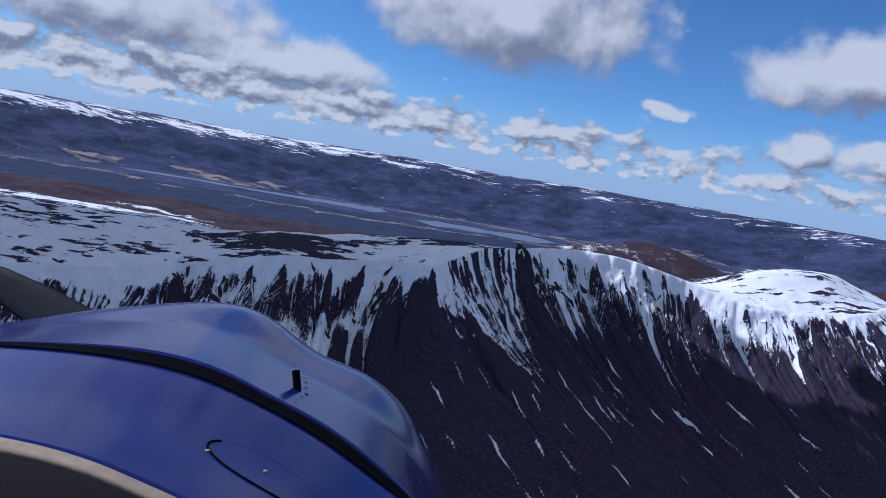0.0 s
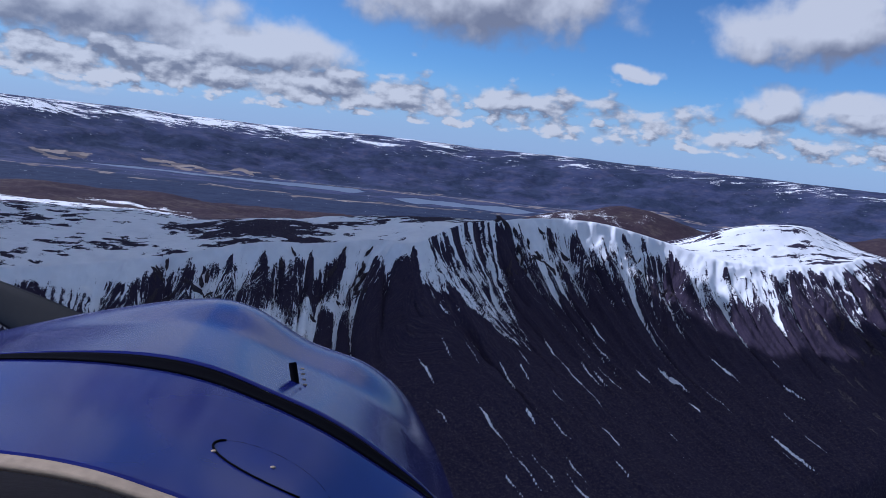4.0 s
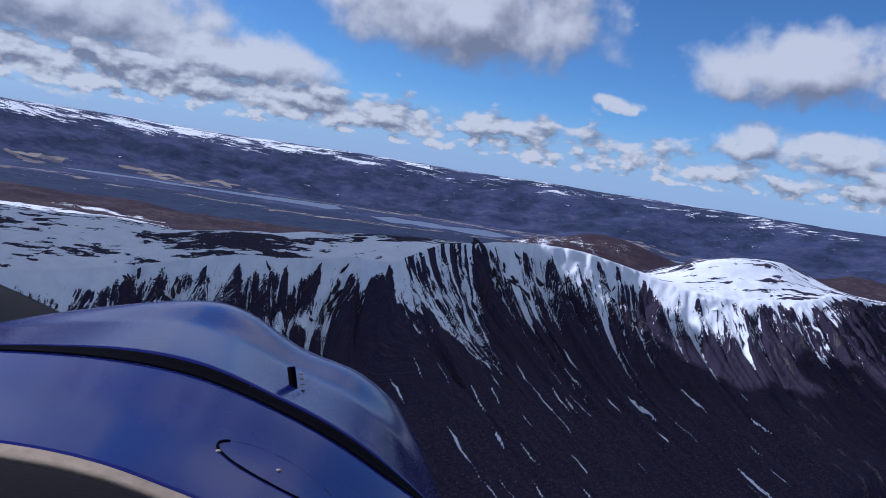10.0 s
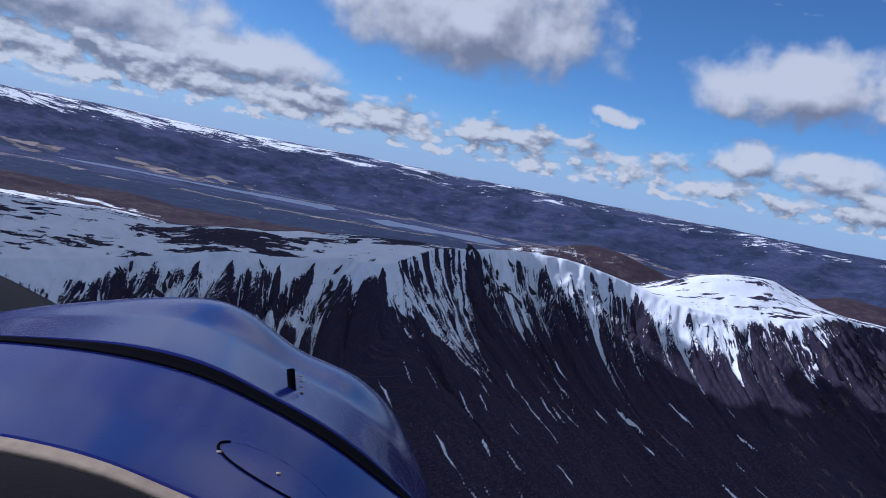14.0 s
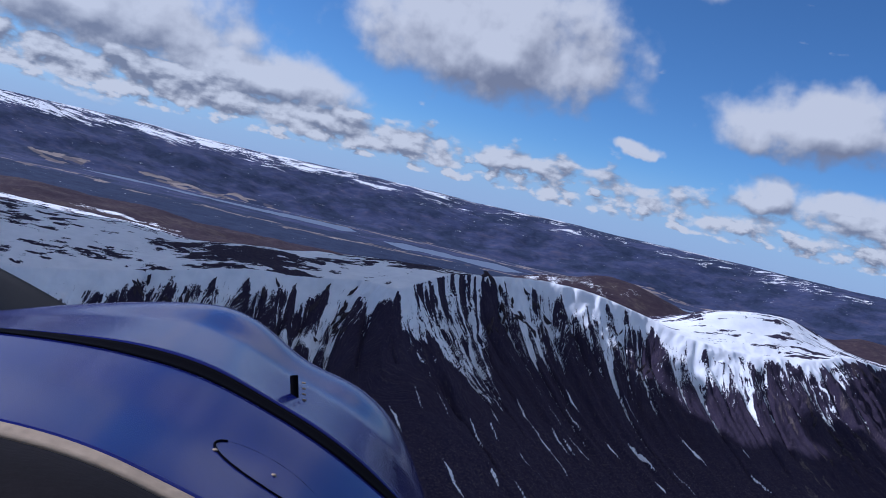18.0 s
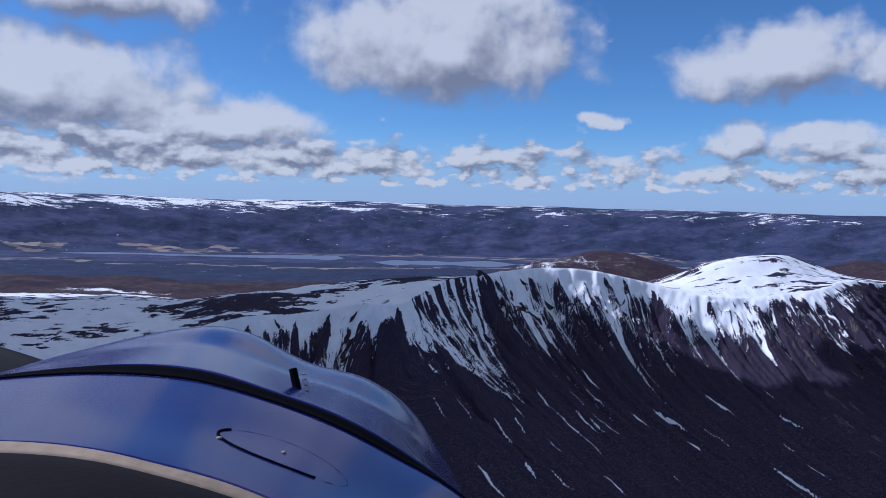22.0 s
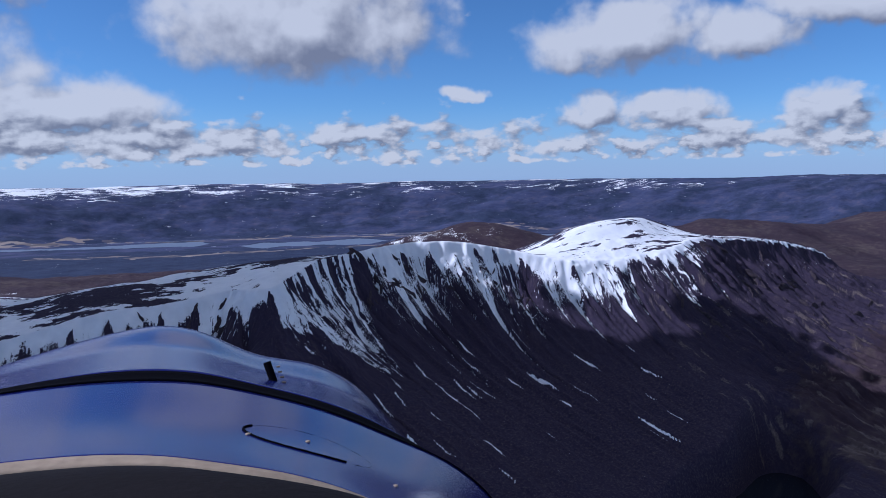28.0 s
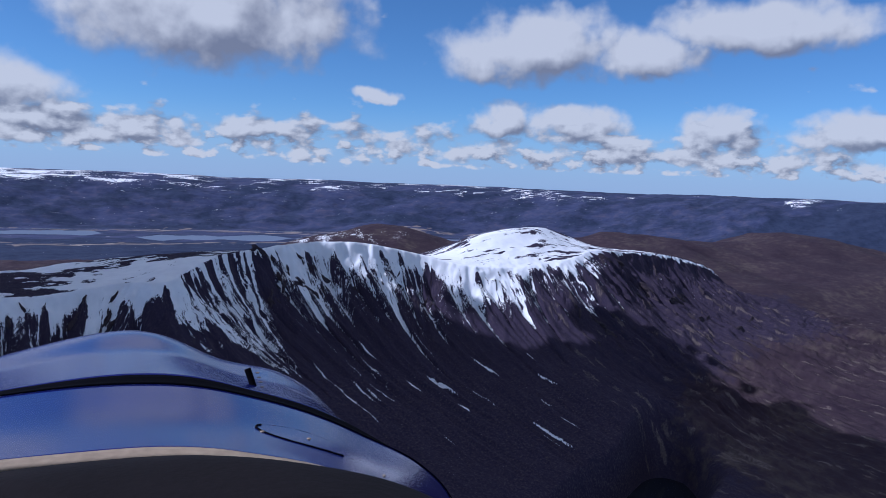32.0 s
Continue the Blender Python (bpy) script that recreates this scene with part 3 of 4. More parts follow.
    crag = fbm(u / 44, down / 70, 3, 88)
    s_face = 0.12 + 0.05 * smooth(105, 130, x) * (1 - smooth(260, 300, x)) + 0.14 * (1 - smooth(4, 48, down)) + np.maximum(0.12 - 0.20 * smooth(10, 60, down) + (0.28 + 0.2 * smooth(10, 60, down) - 0.12 * smooth(335, 370, x)) * smooth(-0.5, 0.5, big) + 0.42 * smooth(0.0, 0.45, big) * smooth(25, 60, down) * np.maximum(smooth(112, 135, x), smooth(-10, -30, x)), 0.30 * sml - 0.10) + 0.40 * rib * smooth(2, 16, down) * (1 - 0.6 * smooth(60, 120, down)) - 0.75 * np.maximum(crag, -0.3) * smooth(4, 14, down)
    # an unbroken collar of snow under the rim, hanging down between pointed rock ribs
    collar = (1.6 + 15 * value_noise(u / 6.0, u * 0, None, 44) ** 1.8 + 8 * value_noise(u / 2.3, u * 0, None, 47) ** 2) * (1 - 0.5 * smooth(440, 520, x))
    s_face = np.maximum(s_face, 0.5 + 0.75 * (1 - down / collar) + 0.22 * rib)
    # the broad snow fan between the spur and the crag, drawn together at its foot
    fan, spokes = snow_fan(x, y)
    s_face = s_face * (1 - fan) + fan * (0.53 + 0.85 * spokes)
    s_face = s_face - 0.6 * bump_at(x, y, 104, 856, 11, 16, 1.0) - 0.4 * bump_at(x, y, 152, 893, 6, 12, 1.0)
    s_face = s_face - 0.0014 * down - 0.22 * smooth(100, 200, down) - 0.42 * smooth(455, 520, x)
    s_face = s_face - 0.012 * np.maximum(down - 22, 0) * smooth(265, 310, x)
    patch = 0.56 + 1.35 * fbm(x / 15, y / 13, 5, 86) - 0.7 * np.abs(down - 54) / 46
    s_face = np.maximum(s_face, np.minimum(patch, 0.9) * smooth(0, -40, x) * smooth(24, 42, down))
    s_face = np.maximum(s_face, streaks(x + 0.46 * (y - 700) + 1.5 * fbm(x / 14, y / 12, 2, 89), down, 11.0, 87) - 1.5 * smooth(30, -30, x) - 2 * smooth(330, 420, x))
    s_face = s_face - 0.75 * bump_at(x, y, 10, 762, 20, 20, 1.0)
    # the nearer western spur carries more snow
    s_face = s_face + 0.55 * smooth(-250, -330, x) * (1 - smooth(40, 120, down))
    s_face = 0.5 + (s_face - 0.5) * (1 - 0.42 * smooth(2, 10, down))
    snow = np.where(d > 0, s_top, s_face)
    up_snow = smooth(130, 215, h) * smooth(3900, 4200, out) * (0.26 + 0.6 * fbm(x / 190, y / 70, 3, 84) + 0.24 * smooth(500, -700, x) - 0.1 * smooth(600, 1500, x))
    knoll = bump_at(x, y, 362, 1590, 130, 85, 0.30) + 0.36 * fbm(x / 34, y / 40, 3, 85) + 0.10 - 1.2 * (1 - smooth(0.02, 0.14, bump_at(x, y, 362, 1590, 130, 85, 0.30)))
    snow = np.where(y > 1180, np.maximum(np.where(out > 3500, np.maximum(up_snow, bump_at(x, y, 2087, 4182, 120, 75, 0.46)), np.minimum(knoll, 0.7)), np.where(y < 1500, snow, 0) * (1 - fall)), snow)
    lone = bump_at(x, y, -425, 1415, 62, 24, 1.0)
    snow = np.where(lone > 0.08, np.maximum(snow, 0.30 + 0.38 * lone + 0.34 * fbm(x / 16, y / 9, 4, 92)), snow)
    heath = np.where(d > 0, smooth(0.2, 0.8, fall), 0.25 * smooth(120, 260, down) + (0.28 + 0.6 * smooth(120, 230, down)) * smooth(380, 500, x))
    heath = np.maximum(heath, smooth(1050, 1200, y))
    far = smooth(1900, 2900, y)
    # pale stones massed eastward, which also paints that slope's sunlit look
    scree = np.where(d > 0, 0, smooth(0.0, 0.55, fbm(u / 5.0, down / 20, 5, 91, 0.6)) * (0.12 + 0.88 * smooth(325, 400, x)) * smooth(10, 40, down) * (1 - smooth(960, 1150, y)))
    belt = y - 210 * fbm(x / 330, y / 330, 4, 73) + 0.04 * x
    field = np.exp(-((belt - 3900) / 95) ** 2) + 0.85 * np.exp(-((belt - 3230) / 60) ** 2) + 0.6 * bump_at(x, y, -900, 2450, 420, 70, 1.0) + 0.7 * bump_at(x, y, 1150, 3500, 260, 90, 1.0)
    field = field * (1 - smooth(-2, 26, h))
    wood = smooth(2050, 2400, y) * (1 - smooth(3200, 3380, y))
    on_face = np.where(d > 0, 1 - smooth(0, 7 + 34 * dome, up), 1.0 * (1 - smooth(75, 140, down) * (1 - smooth(350, 430, x))))
    return h, snow, heath, far, field, scree, wood, uc, -d, on_face


def axis(lo, a, b, hi, fine, ratio=1.07, coarse=45.0):
    """Grid lines: even and close from a to b, growing outwards to lo and hi."""
    mid = list(np.arange(a, b, fine))
    left, right = [], []
    p, q = mid[0], fine
    while p > lo:
        q = min(q * ratio, coarse)
        p -= q
        left.append(p)
    p, q = mid[-1], fine
    while p < hi:
        q = min(q * ratio, coarse)
        p += q
        right.append(p)
    return np.array(left[::-1] + mid + right)


gx = axis(-5200, -330, 790, 5200, 1.18, 1.05, 26.0)
gy = axis(-1500, 580, 1010, 4870, 1.3, 1.04, 15.0)
xx, yy = np.meshgrid(gx, gy)
xx, yy = xx.ravel(), yy.ravel()
hh, snow, heath, far, field, scree, wood, fall_u, fall_d, on_face = land(xx, yy)
me = bpy.data.meshes.new("ground")
nx, ny = len(gx), len(gy)
idx = np.arange(nx * ny, dtype=np.int32).reshape(ny, nx)
quads = np.stack([idx[:-1, :-1], idx[:-1, 1:], idx[1:, 1:], idx[1:, :-1]], -1).reshape(-1, 4)


def fill(me, co, faces):
    """Fill a mesh from arrays of places and of corner numbers."""
    k = faces.shape[1]
    me.vertices.add(len(co))
    me.vertices.foreach_set("co", np.ascontiguousarray(co, dtype=np.float32).ravel())
    me.loops.add(faces.size)
    me.loops.foreach_set("vertex_index", faces.astype(np.int32).ravel())
    me.polygons.add(len(faces))
    me.polygons.foreach_set("loop_start", np.arange(0, faces.size, k, dtype=np.int32))
    me.polygons.foreach_set("use_smooth", np.ones(len(faces), dtype=bool))
    me.update(calc_edges=True)


fill(me, np.stack([xx, yy, hh], 1), quads)
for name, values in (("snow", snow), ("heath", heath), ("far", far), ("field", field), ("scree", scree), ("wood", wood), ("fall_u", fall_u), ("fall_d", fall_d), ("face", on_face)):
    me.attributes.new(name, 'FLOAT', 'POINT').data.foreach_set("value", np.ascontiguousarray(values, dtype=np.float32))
me.materials.append(GROUND)
ground = tagged(new("ground", me), "snow-streaked dark mountain ridge, brown moor and wooded valley", "mountain", kind="structure")

# water of the lochs
wm, wnodes, wlinks, wb = material("loch_water", 0.55)
# pale base colour stands in for sky glare on the rippled water
wb.inputs["Base Color"].default_value = (0.125, 0.165, 0.24, 1)
wt, wbp = wnodes.new("ShaderNodeTexNoise"), wnodes.new("ShaderNodeBump")
wt.inputs["Scale"].default_value, wbp.inputs["Strength"].default_value = 0.4, 0.02
wlinks.new(wt.outputs["Fac"], wbp.inputs["Height"])
wlinks.new(wbp.outputs[0], wb.inputs["Normal"])
lx, ly = np.meshgrid(np.linspace(-2200, 1800, 40), np.linspace(3050, 3950, 8))
li = np.arange(320).reshape(8, 40)
wme = bpy.data.meshes.new("water")
fill(wme, np.stack([lx.ravel(), ly.ravel(), np.full(320, -25.2)], 1), np.stack([li[:-1, :-1], li[:-1, 1:], li[1:, 1:], li[1:, :-1]], -1).reshape(-1, 4))
wme.materials.append(wm)
tagged(new("water", wme), "pale blue loch and wide river in the valley", "water", kind="structure")

gme = bpy.data.meshes.new("water")
fill(gme, np.array([(120, 430, 20.6), (640, 430, 20.6), (640, 830, 20.6), (120, 830, 20.6)]), np.array([[0, 1, 2, 3]]))
dm, dn, dl, db = material("peaty_water", 0.1)
db.inputs["Base Color"].default_value = (0.010, 0.014, 0.022, 1)
dt, dbp = dn.new("ShaderNodeTexNoise"), dn.new("ShaderNodeBump")
dt.inputs["Scale"].default_value, dbp.inputs["Strength"].default_value = 0.5, 0.08
dl.new(dt.outputs["Fac"], dbp.inputs["Height"])
dl.new(dbp.outputs[0], db.inputs["Normal"])
gme.materials.append(dm)
tagged(new("water", gme), "dark loch on the floor of the glen", "water", kind="structure")


# ---- rock outcrops on the cliffs ----
ROCK, rn, rl, rb = material("cliff_rock", 0.95)
rb.inputs["Specular IOR Level"].default_value = 0.1
rtex, rramp, rgeo, rbump = rn.new("ShaderNodeTexNoise"), rn.new("ShaderNodeValToRGB"), rn.new("ShaderNodeNewGeometry"), rn.new("ShaderNodeBump")
rtex.inputs["Scale"].default_value, rtex.inputs["Detail"].default_value, rtex.inputs["Roughness"].default_value = 0.6, 7, 0.65
rramp.color_ramp.elements[0].position, rramp.color_ramp.elements[0].color = 0.3, (0.030, 0.023, 0.040, 1)
rramp.color_ramp.elements[1].position, rramp.color_ramp.elements[1].color = 0.78, (0.095, 0.075, 0.073, 1)
rbump.inputs["Strength"].default_value, rbump.inputs["Distance"].default_value = 0.8, 0.6
rl.new(rgeo.outputs["Position"], rtex.inputs["Vector"])
rl.new(rtex.outputs["Fac"], rramp.inputs[0])
rl.new(rramp.outputs[0], rb.inputs["Base Color"])
rl.new(rtex.outputs["Fac"], rbump.inputs["Height"])
rl.new(rbump.outputs[0], rb.inputs["Normal"])


def ball(sub):
    bm = bmesh.new()
    bmesh.ops.create_icosphere(bm, subdivisions=sub, radius=1)
    v, f = np.array([v.co[:] for v in bm.verts]), np.array([[q.index for q in p.verts] for p in bm.faces])
    bm.free()
    return v, f


BALLS = {2: ball(2), 3: ball(3)}
rock_meshes = []
for i in range(6):
    v, f = BALLS[3]
    n = sum(am * (value_noise(v[:, 0] * fq + 9 * i, v[:, 1] * fq + 40, v[:, 2] * fq + 70, 300 + i) * 2 - 1) for fq, am in ((1.3, 0.5), (3.0, 0.3), (6.5, 0.16)))
    # blocky: steep on the lower side, stepped on top
    p = v * (1 + n)[:, None]
    p[:, 2] = np.where(p[:, 2] > 0, np.round(p[:, 2] * 3.2) / 3.2 * 0.55 + p[:, 2] * 0.45, p[:, 2])
    rme = bpy.data.meshes.new("rock_outcrop")
    fill(rme, p, f)
    rme.polygons.foreach_set("use_smooth", np.zeros(len(f), dtype=bool))
    rme.materials.append(ROCK)
    rock_meshes.append(rme)
rrng = np.random.default_rng(5)


def outcrops(count, x0, x1, low, high, size, label):
    """Crags below the rim between x0 and x1, at low to high metres down the face."""
    ok = np.nonzero((rim_pts[:, 0] > x0) & (rim_pts[:, 0] < x1))[0]
    at = rrng.choice(ok, count)
    dn = rrng.uniform(low, high, count)
    px, py = rim_pts[at, 0] - nor[at, 0] * dn + rrng.normal(0, 2, count), rim_pts[at, 1] - nor[at, 1] * dn
    e = 1.5
    z0 = land(px, py)[0]
    gx_, gy_ = (land(px + e, py)[0] - z0) / e, (land(px, py + e)[0] - z0) / e
    for i in range(count):
        k = size * rrng.uniform(0.6, 1.4)
        ob = new("rock_outcrop", rock_meshes[int(rrng.integers(6))])
        fall = math.atan2(-gx_[i], gy_[i]) if abs(gx_[i]) + abs(gy_[i]) > 0 else 0
        ob.matrix_world = Matrix.Translation((px[i], py[i], z0[i] - 0.2 * k)) @ Matrix.Rotation(fall, 4, 'Z') @ Matrix.Rotation(radians(32), 4, 'X') @ Matrix.Diagonal((0.36 * k, 1.9 * k, 0.62 * k, 1))
        tagged(ob, label, "rock", "rock outcrops on the cliffs")


outcrops(26, 92, 165, 3, 34, 2.8, "dark jagged crag breaking through snow on the cliff")
outcrops(46, 165, 300, 14, 55, 1.7, "dark jagged crag breaking through snow on the cliff")
outcrops(44, -190, 10, 4, 45, 3.0, "dark rock buttress on the corrie headwall")
outcrops(60, 400, 660, 12, 130, 3.6, "brown weathered crag on the rocky slope")

# ---- clouds ----
def cloud(az, el, dist, width, height, depth, puffs=14, seed=0, sub=3, flakes=15000, ragged=1.0):
    """A cumulus with a flat base; az and el in degrees are those of its base's middle from the walk's start, dist its distance ahead."""
    rng = np.random.default_rng(seed)
    a = radians(az)
    cx, cy = dist * math.tan(a), dist
    cz = 260 + math.tan(radians(el)) * dist / math.cos(a)
    V, F, n0 = [], [], 0
    bv, bf = BALLS[sub]
    spots = []
    for i in range(puffs):
        u = rng.uniform(-1, 1)
        v = rng.uniform(-1, 1)
        env = max(0.18, 1 - abs(u) ** 2.2)
        r = height * env * rng.uniform(0.28, 0.55)
        px, py = u * (width / 2 - r * 0.7), v * (depth / 2 - r * 0.5)
        pz = rng.uniform(0.1, 0.55) * max(height * env - r, 0.1) + r * 0.35
        spots.append((px, py, pz, r))
        c = np.array([px, py, pz])
        p = bv * np.array([1.25, 1.15, 0.95]) * r
        q = (p + c)
        amp = 0
        for o, (fq, am) in enumerate(((1.1, 0.34), (2.7, 0.17), (6.0, 0.08))):
            k = fq / (height * 0.35)
            amp = amp + am * (value_noise(q[:, 0] * k + 50, q[:, 1] * k + 50, q[:, 2] * k + 50, seed * 7 + o) * 2 - 1)
        p = p * (1 + amp)[:, None]
        q = p + c
        q[:, 2] = np.where(q[:, 2] < 0, q[:, 2] * 0.22, q[:, 2])
        V.append(q)
        F.append(bf + n0)
        n0 += len(q)
    V, F = np.concatenate(V), np.concatenate(F)
    # loose vapour at the edges
    pick = rng.integers(0, len(V), flakes)
    base = V[pick] + rng.normal(0, height * 0.012, (flakes, 3))
    mid = np.array([[s[0], s[1], s[2]] for s in spots])[np.minimum(pick // len(bv), puffs - 1)]
    out = base - mid
    out /= np.linalg.norm(out, axis=1)[:, None] + 1e-6
    base = base + out * (rng.exponential(height * 0.035 * ragged, flakes))[:, None]
    size = height * 0.016 * rng.uniform(0.4, 1.3, (flakes, 1, 1))
    tri = base[:, None, :] + rng.normal(0, 1, (flakes, 3, 3)) * size
    V2, F2 = tri.reshape(-1, 3), np.arange(flakes * 3).reshape(-1, 3)
    turn = Matrix.Rotation(-a, 4, 'Z')
    top = new("cloud")
    top.matrix_world = Matrix.Translation((cx, cy, cz)) @ turn
    for name, v, f in (("body", V, F), ("fringe", V2, F2)):
        me = bpy.data.meshes.new(name)
        fill(me, v, f)
        me.materials.append(CLOUD)
        new(name, me).parent = top
    return tagged(top, "broken grey cumulus cloud overhead, out of view", "cloud", kind="structure")


# the cloud overhead, out of view, whose shadow lies on the cliffs
cloud(-34.8, 18.3, 740, 840, 150, 820, 170, 7, 2, 4000)
# a second unseen cloud, added to carry that shadow over the lower slope
cloud(-12.7, 22.0, 715, 410, 85, 420, 130, 9, 2, 1200)


# ---- the nose of the light aircraft, ahead of the camera ----
PAINT = plain("blue_paint", (0.011, 0.015, 0.118), 0.16, 0.0, 0.18, 9.0, 0.03)
PAINT.node_tree.nodes["Principled BSDF"].inputs["Specular IOR Level"].default_value = 0.24
GAP = plain("panel_gap", (0.003, 0.003, 0.005), 0.95)
GAP.node_tree.nodes["Principled BSDF"].inputs["Specular IOR Level"].default_value = 0.03
TRIM = plain("tan_sealant", (0.33, 0.25, 0.17), 0.85, 0.0, 0.25, 90.0, 0.5)
SHIELD = plain("dark_vinyl", (0.009, 0.007, 0.008), 0.9, 0.0, 0.3, 120.0, 0.4)
SHIELD.node_tree.nodes["Principled BSDF"].inputs["Specular IOR Level"].default_value = 0.1
BLADE = plain("black_blade_paint", (0.008, 0.008, 0.010), 0.5, 0.0, 0.3, 60.0, 0.2)
nose = new("aircraft_nose")
nose.matrix_world = pose(7.708, 176.603, 262.411, -5.62, -7.05, -4.67)
tagged(nose, "glossy blue engine cowling of a light aircraft in flight", "aircraft")


def part(name, co, faces, mat, parent, label="", thick=0.0):
    me = bpy.data.meshes.new(name)
    fill(me, np.asarray(co), np.asarray(faces))
    me.materials.append(mat)
    ob = new(name, me)
    ob.parent = parent
    if thick:
        mod = ob.modifiers.new("thickness", 'SOLIDIFY')
        mod.thickness, mod.offset = thick, 0
    return tagged(ob, label)


def spline(points, n):
    """n places along a smooth line through points."""
    p = np.array(points, float)
    p = np.concatenate([2 * p[:1] - p[1:2], p, 2 * p[-1:] - p[-2:-1]])
    t = np.linspace(0, len(p) - 3 - 1e-9, n)
    i = t.astype(int)
    f = (t - i)[:, None]
    a, b, c, d = p[i], p[i + 1], p[i + 2], p[i + 3]
    return 0.5 * (2 * b + (c - a) * f + (2 * a - 5 * b + 4 * c - d) * f ** 2 + (3 * b - a - 3 * c + d) * f ** 3)


def sheet(lines, n, m):
    """A smooth sheet through lines, n places along and m across."""
    along = np.stack([spline(k, n) for k in lines])
    co = np.stack([spline(along[:, i], m) for i in range(n)], 1)
    q = np.arange(n * m).reshape(m, n)
    return co.reshape(-1, 3), np.stack([q[:-1, :-1], q[:-1, 1:], q[1:, 1:], q[1:, :-1]], -1).reshape(-1, 4)


# lines across the cowling, from the windscreen forward: right, ahead, up
REAR = ((-0.521, 0.64, -0.156), (-0.425, 0.64, -0.162), (-0.348, 0.64, -0.17), (-0.29, 0.64, -0.182), (-0.238, 0.64, -0.199), (-0.189, 0.64, -0.217), (-0.146, 0.64, -0.238), (-0.108, 0.64, -0.262), (-0.069, 0.64, -0.293))
REAR_MID = ((-0.652, 0.8, -0.155), (-0.531, 0.8, -0.155), (-0.429, 0.8, -0.16), (-0.351, 0.8, -0.171), (-0.279, 0.8, -0.189), (-0.213, 0.8, -0.214), (-0.153, 0.8, -0.242), (-0.099, 0.8, -0.276), (-0.038, 0.8, -0.322))
SEAM = ((-0.798, 0.98, -0.15), (-0.651, 0.98, -0.141), (-0.518, 0.98, -0.141), (-0.415, 0.98, -0.149), (-0.32, 0.98, -0.167), (-0.231, 0.98, -0.2), (-0.15, 0.98, -0.239), (-0.077, 0.98, -0.285), (0.012, 0.98, -0.349))
SEAM_FRONT = ((-0.831, 1.02, -0.158), (-0.673, 1.02, -0.144), (-0.533, 1.02, -0.139), (-0.419, 1.02, -0.143), (-0.323, 1.02, -0.161), (-0.233, 1.02, -0.197), (-0.149, 1.02, -0.237), (-0.075, 1.02, -0.286), (0.01, 1.02, -0.361))
FRONT_MID = ((-1.059, 1.3, -0.204), (-0.84, 1.3, -0.17), (-0.658, 1.3, -0.146), (-0.486, 1.3, -0.137), (-0.377, 1.3, -0.156), (-0.272, 1.3, -0.21), (-0.164, 1.3, -0.257), (-0.081, 1.3, -0.325), (0.003, 1.3, -0.45))
CREST = ((-1.303, 1.6, -0.263), (-1.015, 1.6, -0.203), (-0.786, 1.6, -0.155), (-0.546, 1.6, -0.126), (-0.426, 1.6, -0.145), (-0.305, 1.6, -0.221), (-0.173, 1.6, -0.275), (-0.083, 1.6, -0.365), (-0.007, 1.6, -0.552))
FRONT = ((-1.588, 1.95, -0.438), (-1.237, 1.95, -0.35), (-0.958, 1.95, -0.277), (-0.665, 1.95, -0.248), (-0.548, 1.95, -0.277), (-0.431, 1.95, -0.365), (-0.284, 1.95, -0.445), (-0.196, 1.95, -0.541), (-0.123, 1.95, -0.76))
STRIP = ((-0.509, 0.625, -0.162), (-0.415, 0.625, -0.169), (-0.34, 0.625, -0.177), (-0.284, 0.625, -0.188), (-0.232, 0.625, -0.205), (-0.185, 0.625, -0.223), (-0.143, 0.625, -0.242), (-0.105, 0.625, -0.266), (-0.068, 0.625, -0.296))
SHELF_A = ((-0.489, 0.6, -0.16), (-0.398, 0.6, -0.165), (-0.326, 0.6, -0.173), (-0.272, 0.6, -0.184), (-0.223, 0.6, -0.2), (-0.178, 0.6, -0.217), (-0.137, 0.6, -0.236), (-0.101, 0.6, -0.259), (-0.065, 0.6, -0.288))
SHELF_B = ((-0.407, 0.5, -0.15), (-0.332, 0.5, -0.155), (-0.272, 0.5, -0.161), (-0.227, 0.5, -0.171), (-0.186, 0.5, -0.184), (-0.148, 0.5, -0.198), (-0.114, 0.5, -0.214), (-0.084, 0.5, -0.233), (-0.054, 0.5, -0.257))
SHELF_C = ((-0.312, 0.38, -0.167), (-0.255, 0.38, -0.17), (-0.21, 0.38, -0.175), (-0.175, 0.38, -0.182), (-0.144, 0.38, -0.192), (-0.115, 0.38, -0.203), (-0.09, 0.38, -0.215), (-0.067, 0.38, -0.23), (-0.044, 0.38, -0.248))


def skirt(line):
    """The line carried on past both ends, down the two flanks."""
    p = np.array(line, float)
    step, left = p[-1] - p[-2], p[0] - p[1]
    flank = [p[-1] + np.array((step[0] * k - 0.03 * k * k * p[0, 1], 0, step[2] * k * 1.1 - 0.035 * k * k)) for k in (0.8, 1.6, 2.4)]
    near = [p[0] + np.array((left[0] * k, 0, left[2] * k - 0.16 * k ** 3 * p[0, 1])) for k in (1.3, 0.95, 0.5)]
    return [*[tuple(q) for q in near], *line, *[tuple(q) for q in flank]]


REAR, REAR_MID, SEAM, SEAM_FRONT, FRONT_MID, CREST, FRONT, STRIP, SHELF_A, SHELF_B, SHELF_C = [
    skirt(k) for k in (REAR, REAR_MID, SEAM, SEAM_FRONT, FRONT_MID, CREST, FRONT, STRIP, SHELF_A, SHELF_B, SHELF_C)]
part("rear_panel", *sheet((REAR, REAR_MID, SEAM), 80, 24), PAINT, nose, thick=0.0012)
part("front_panel", *sheet((SEAM_FRONT, FRONT_MID, CREST, FRONT), 90, 40), PAINT, nose, thick=0.0012)
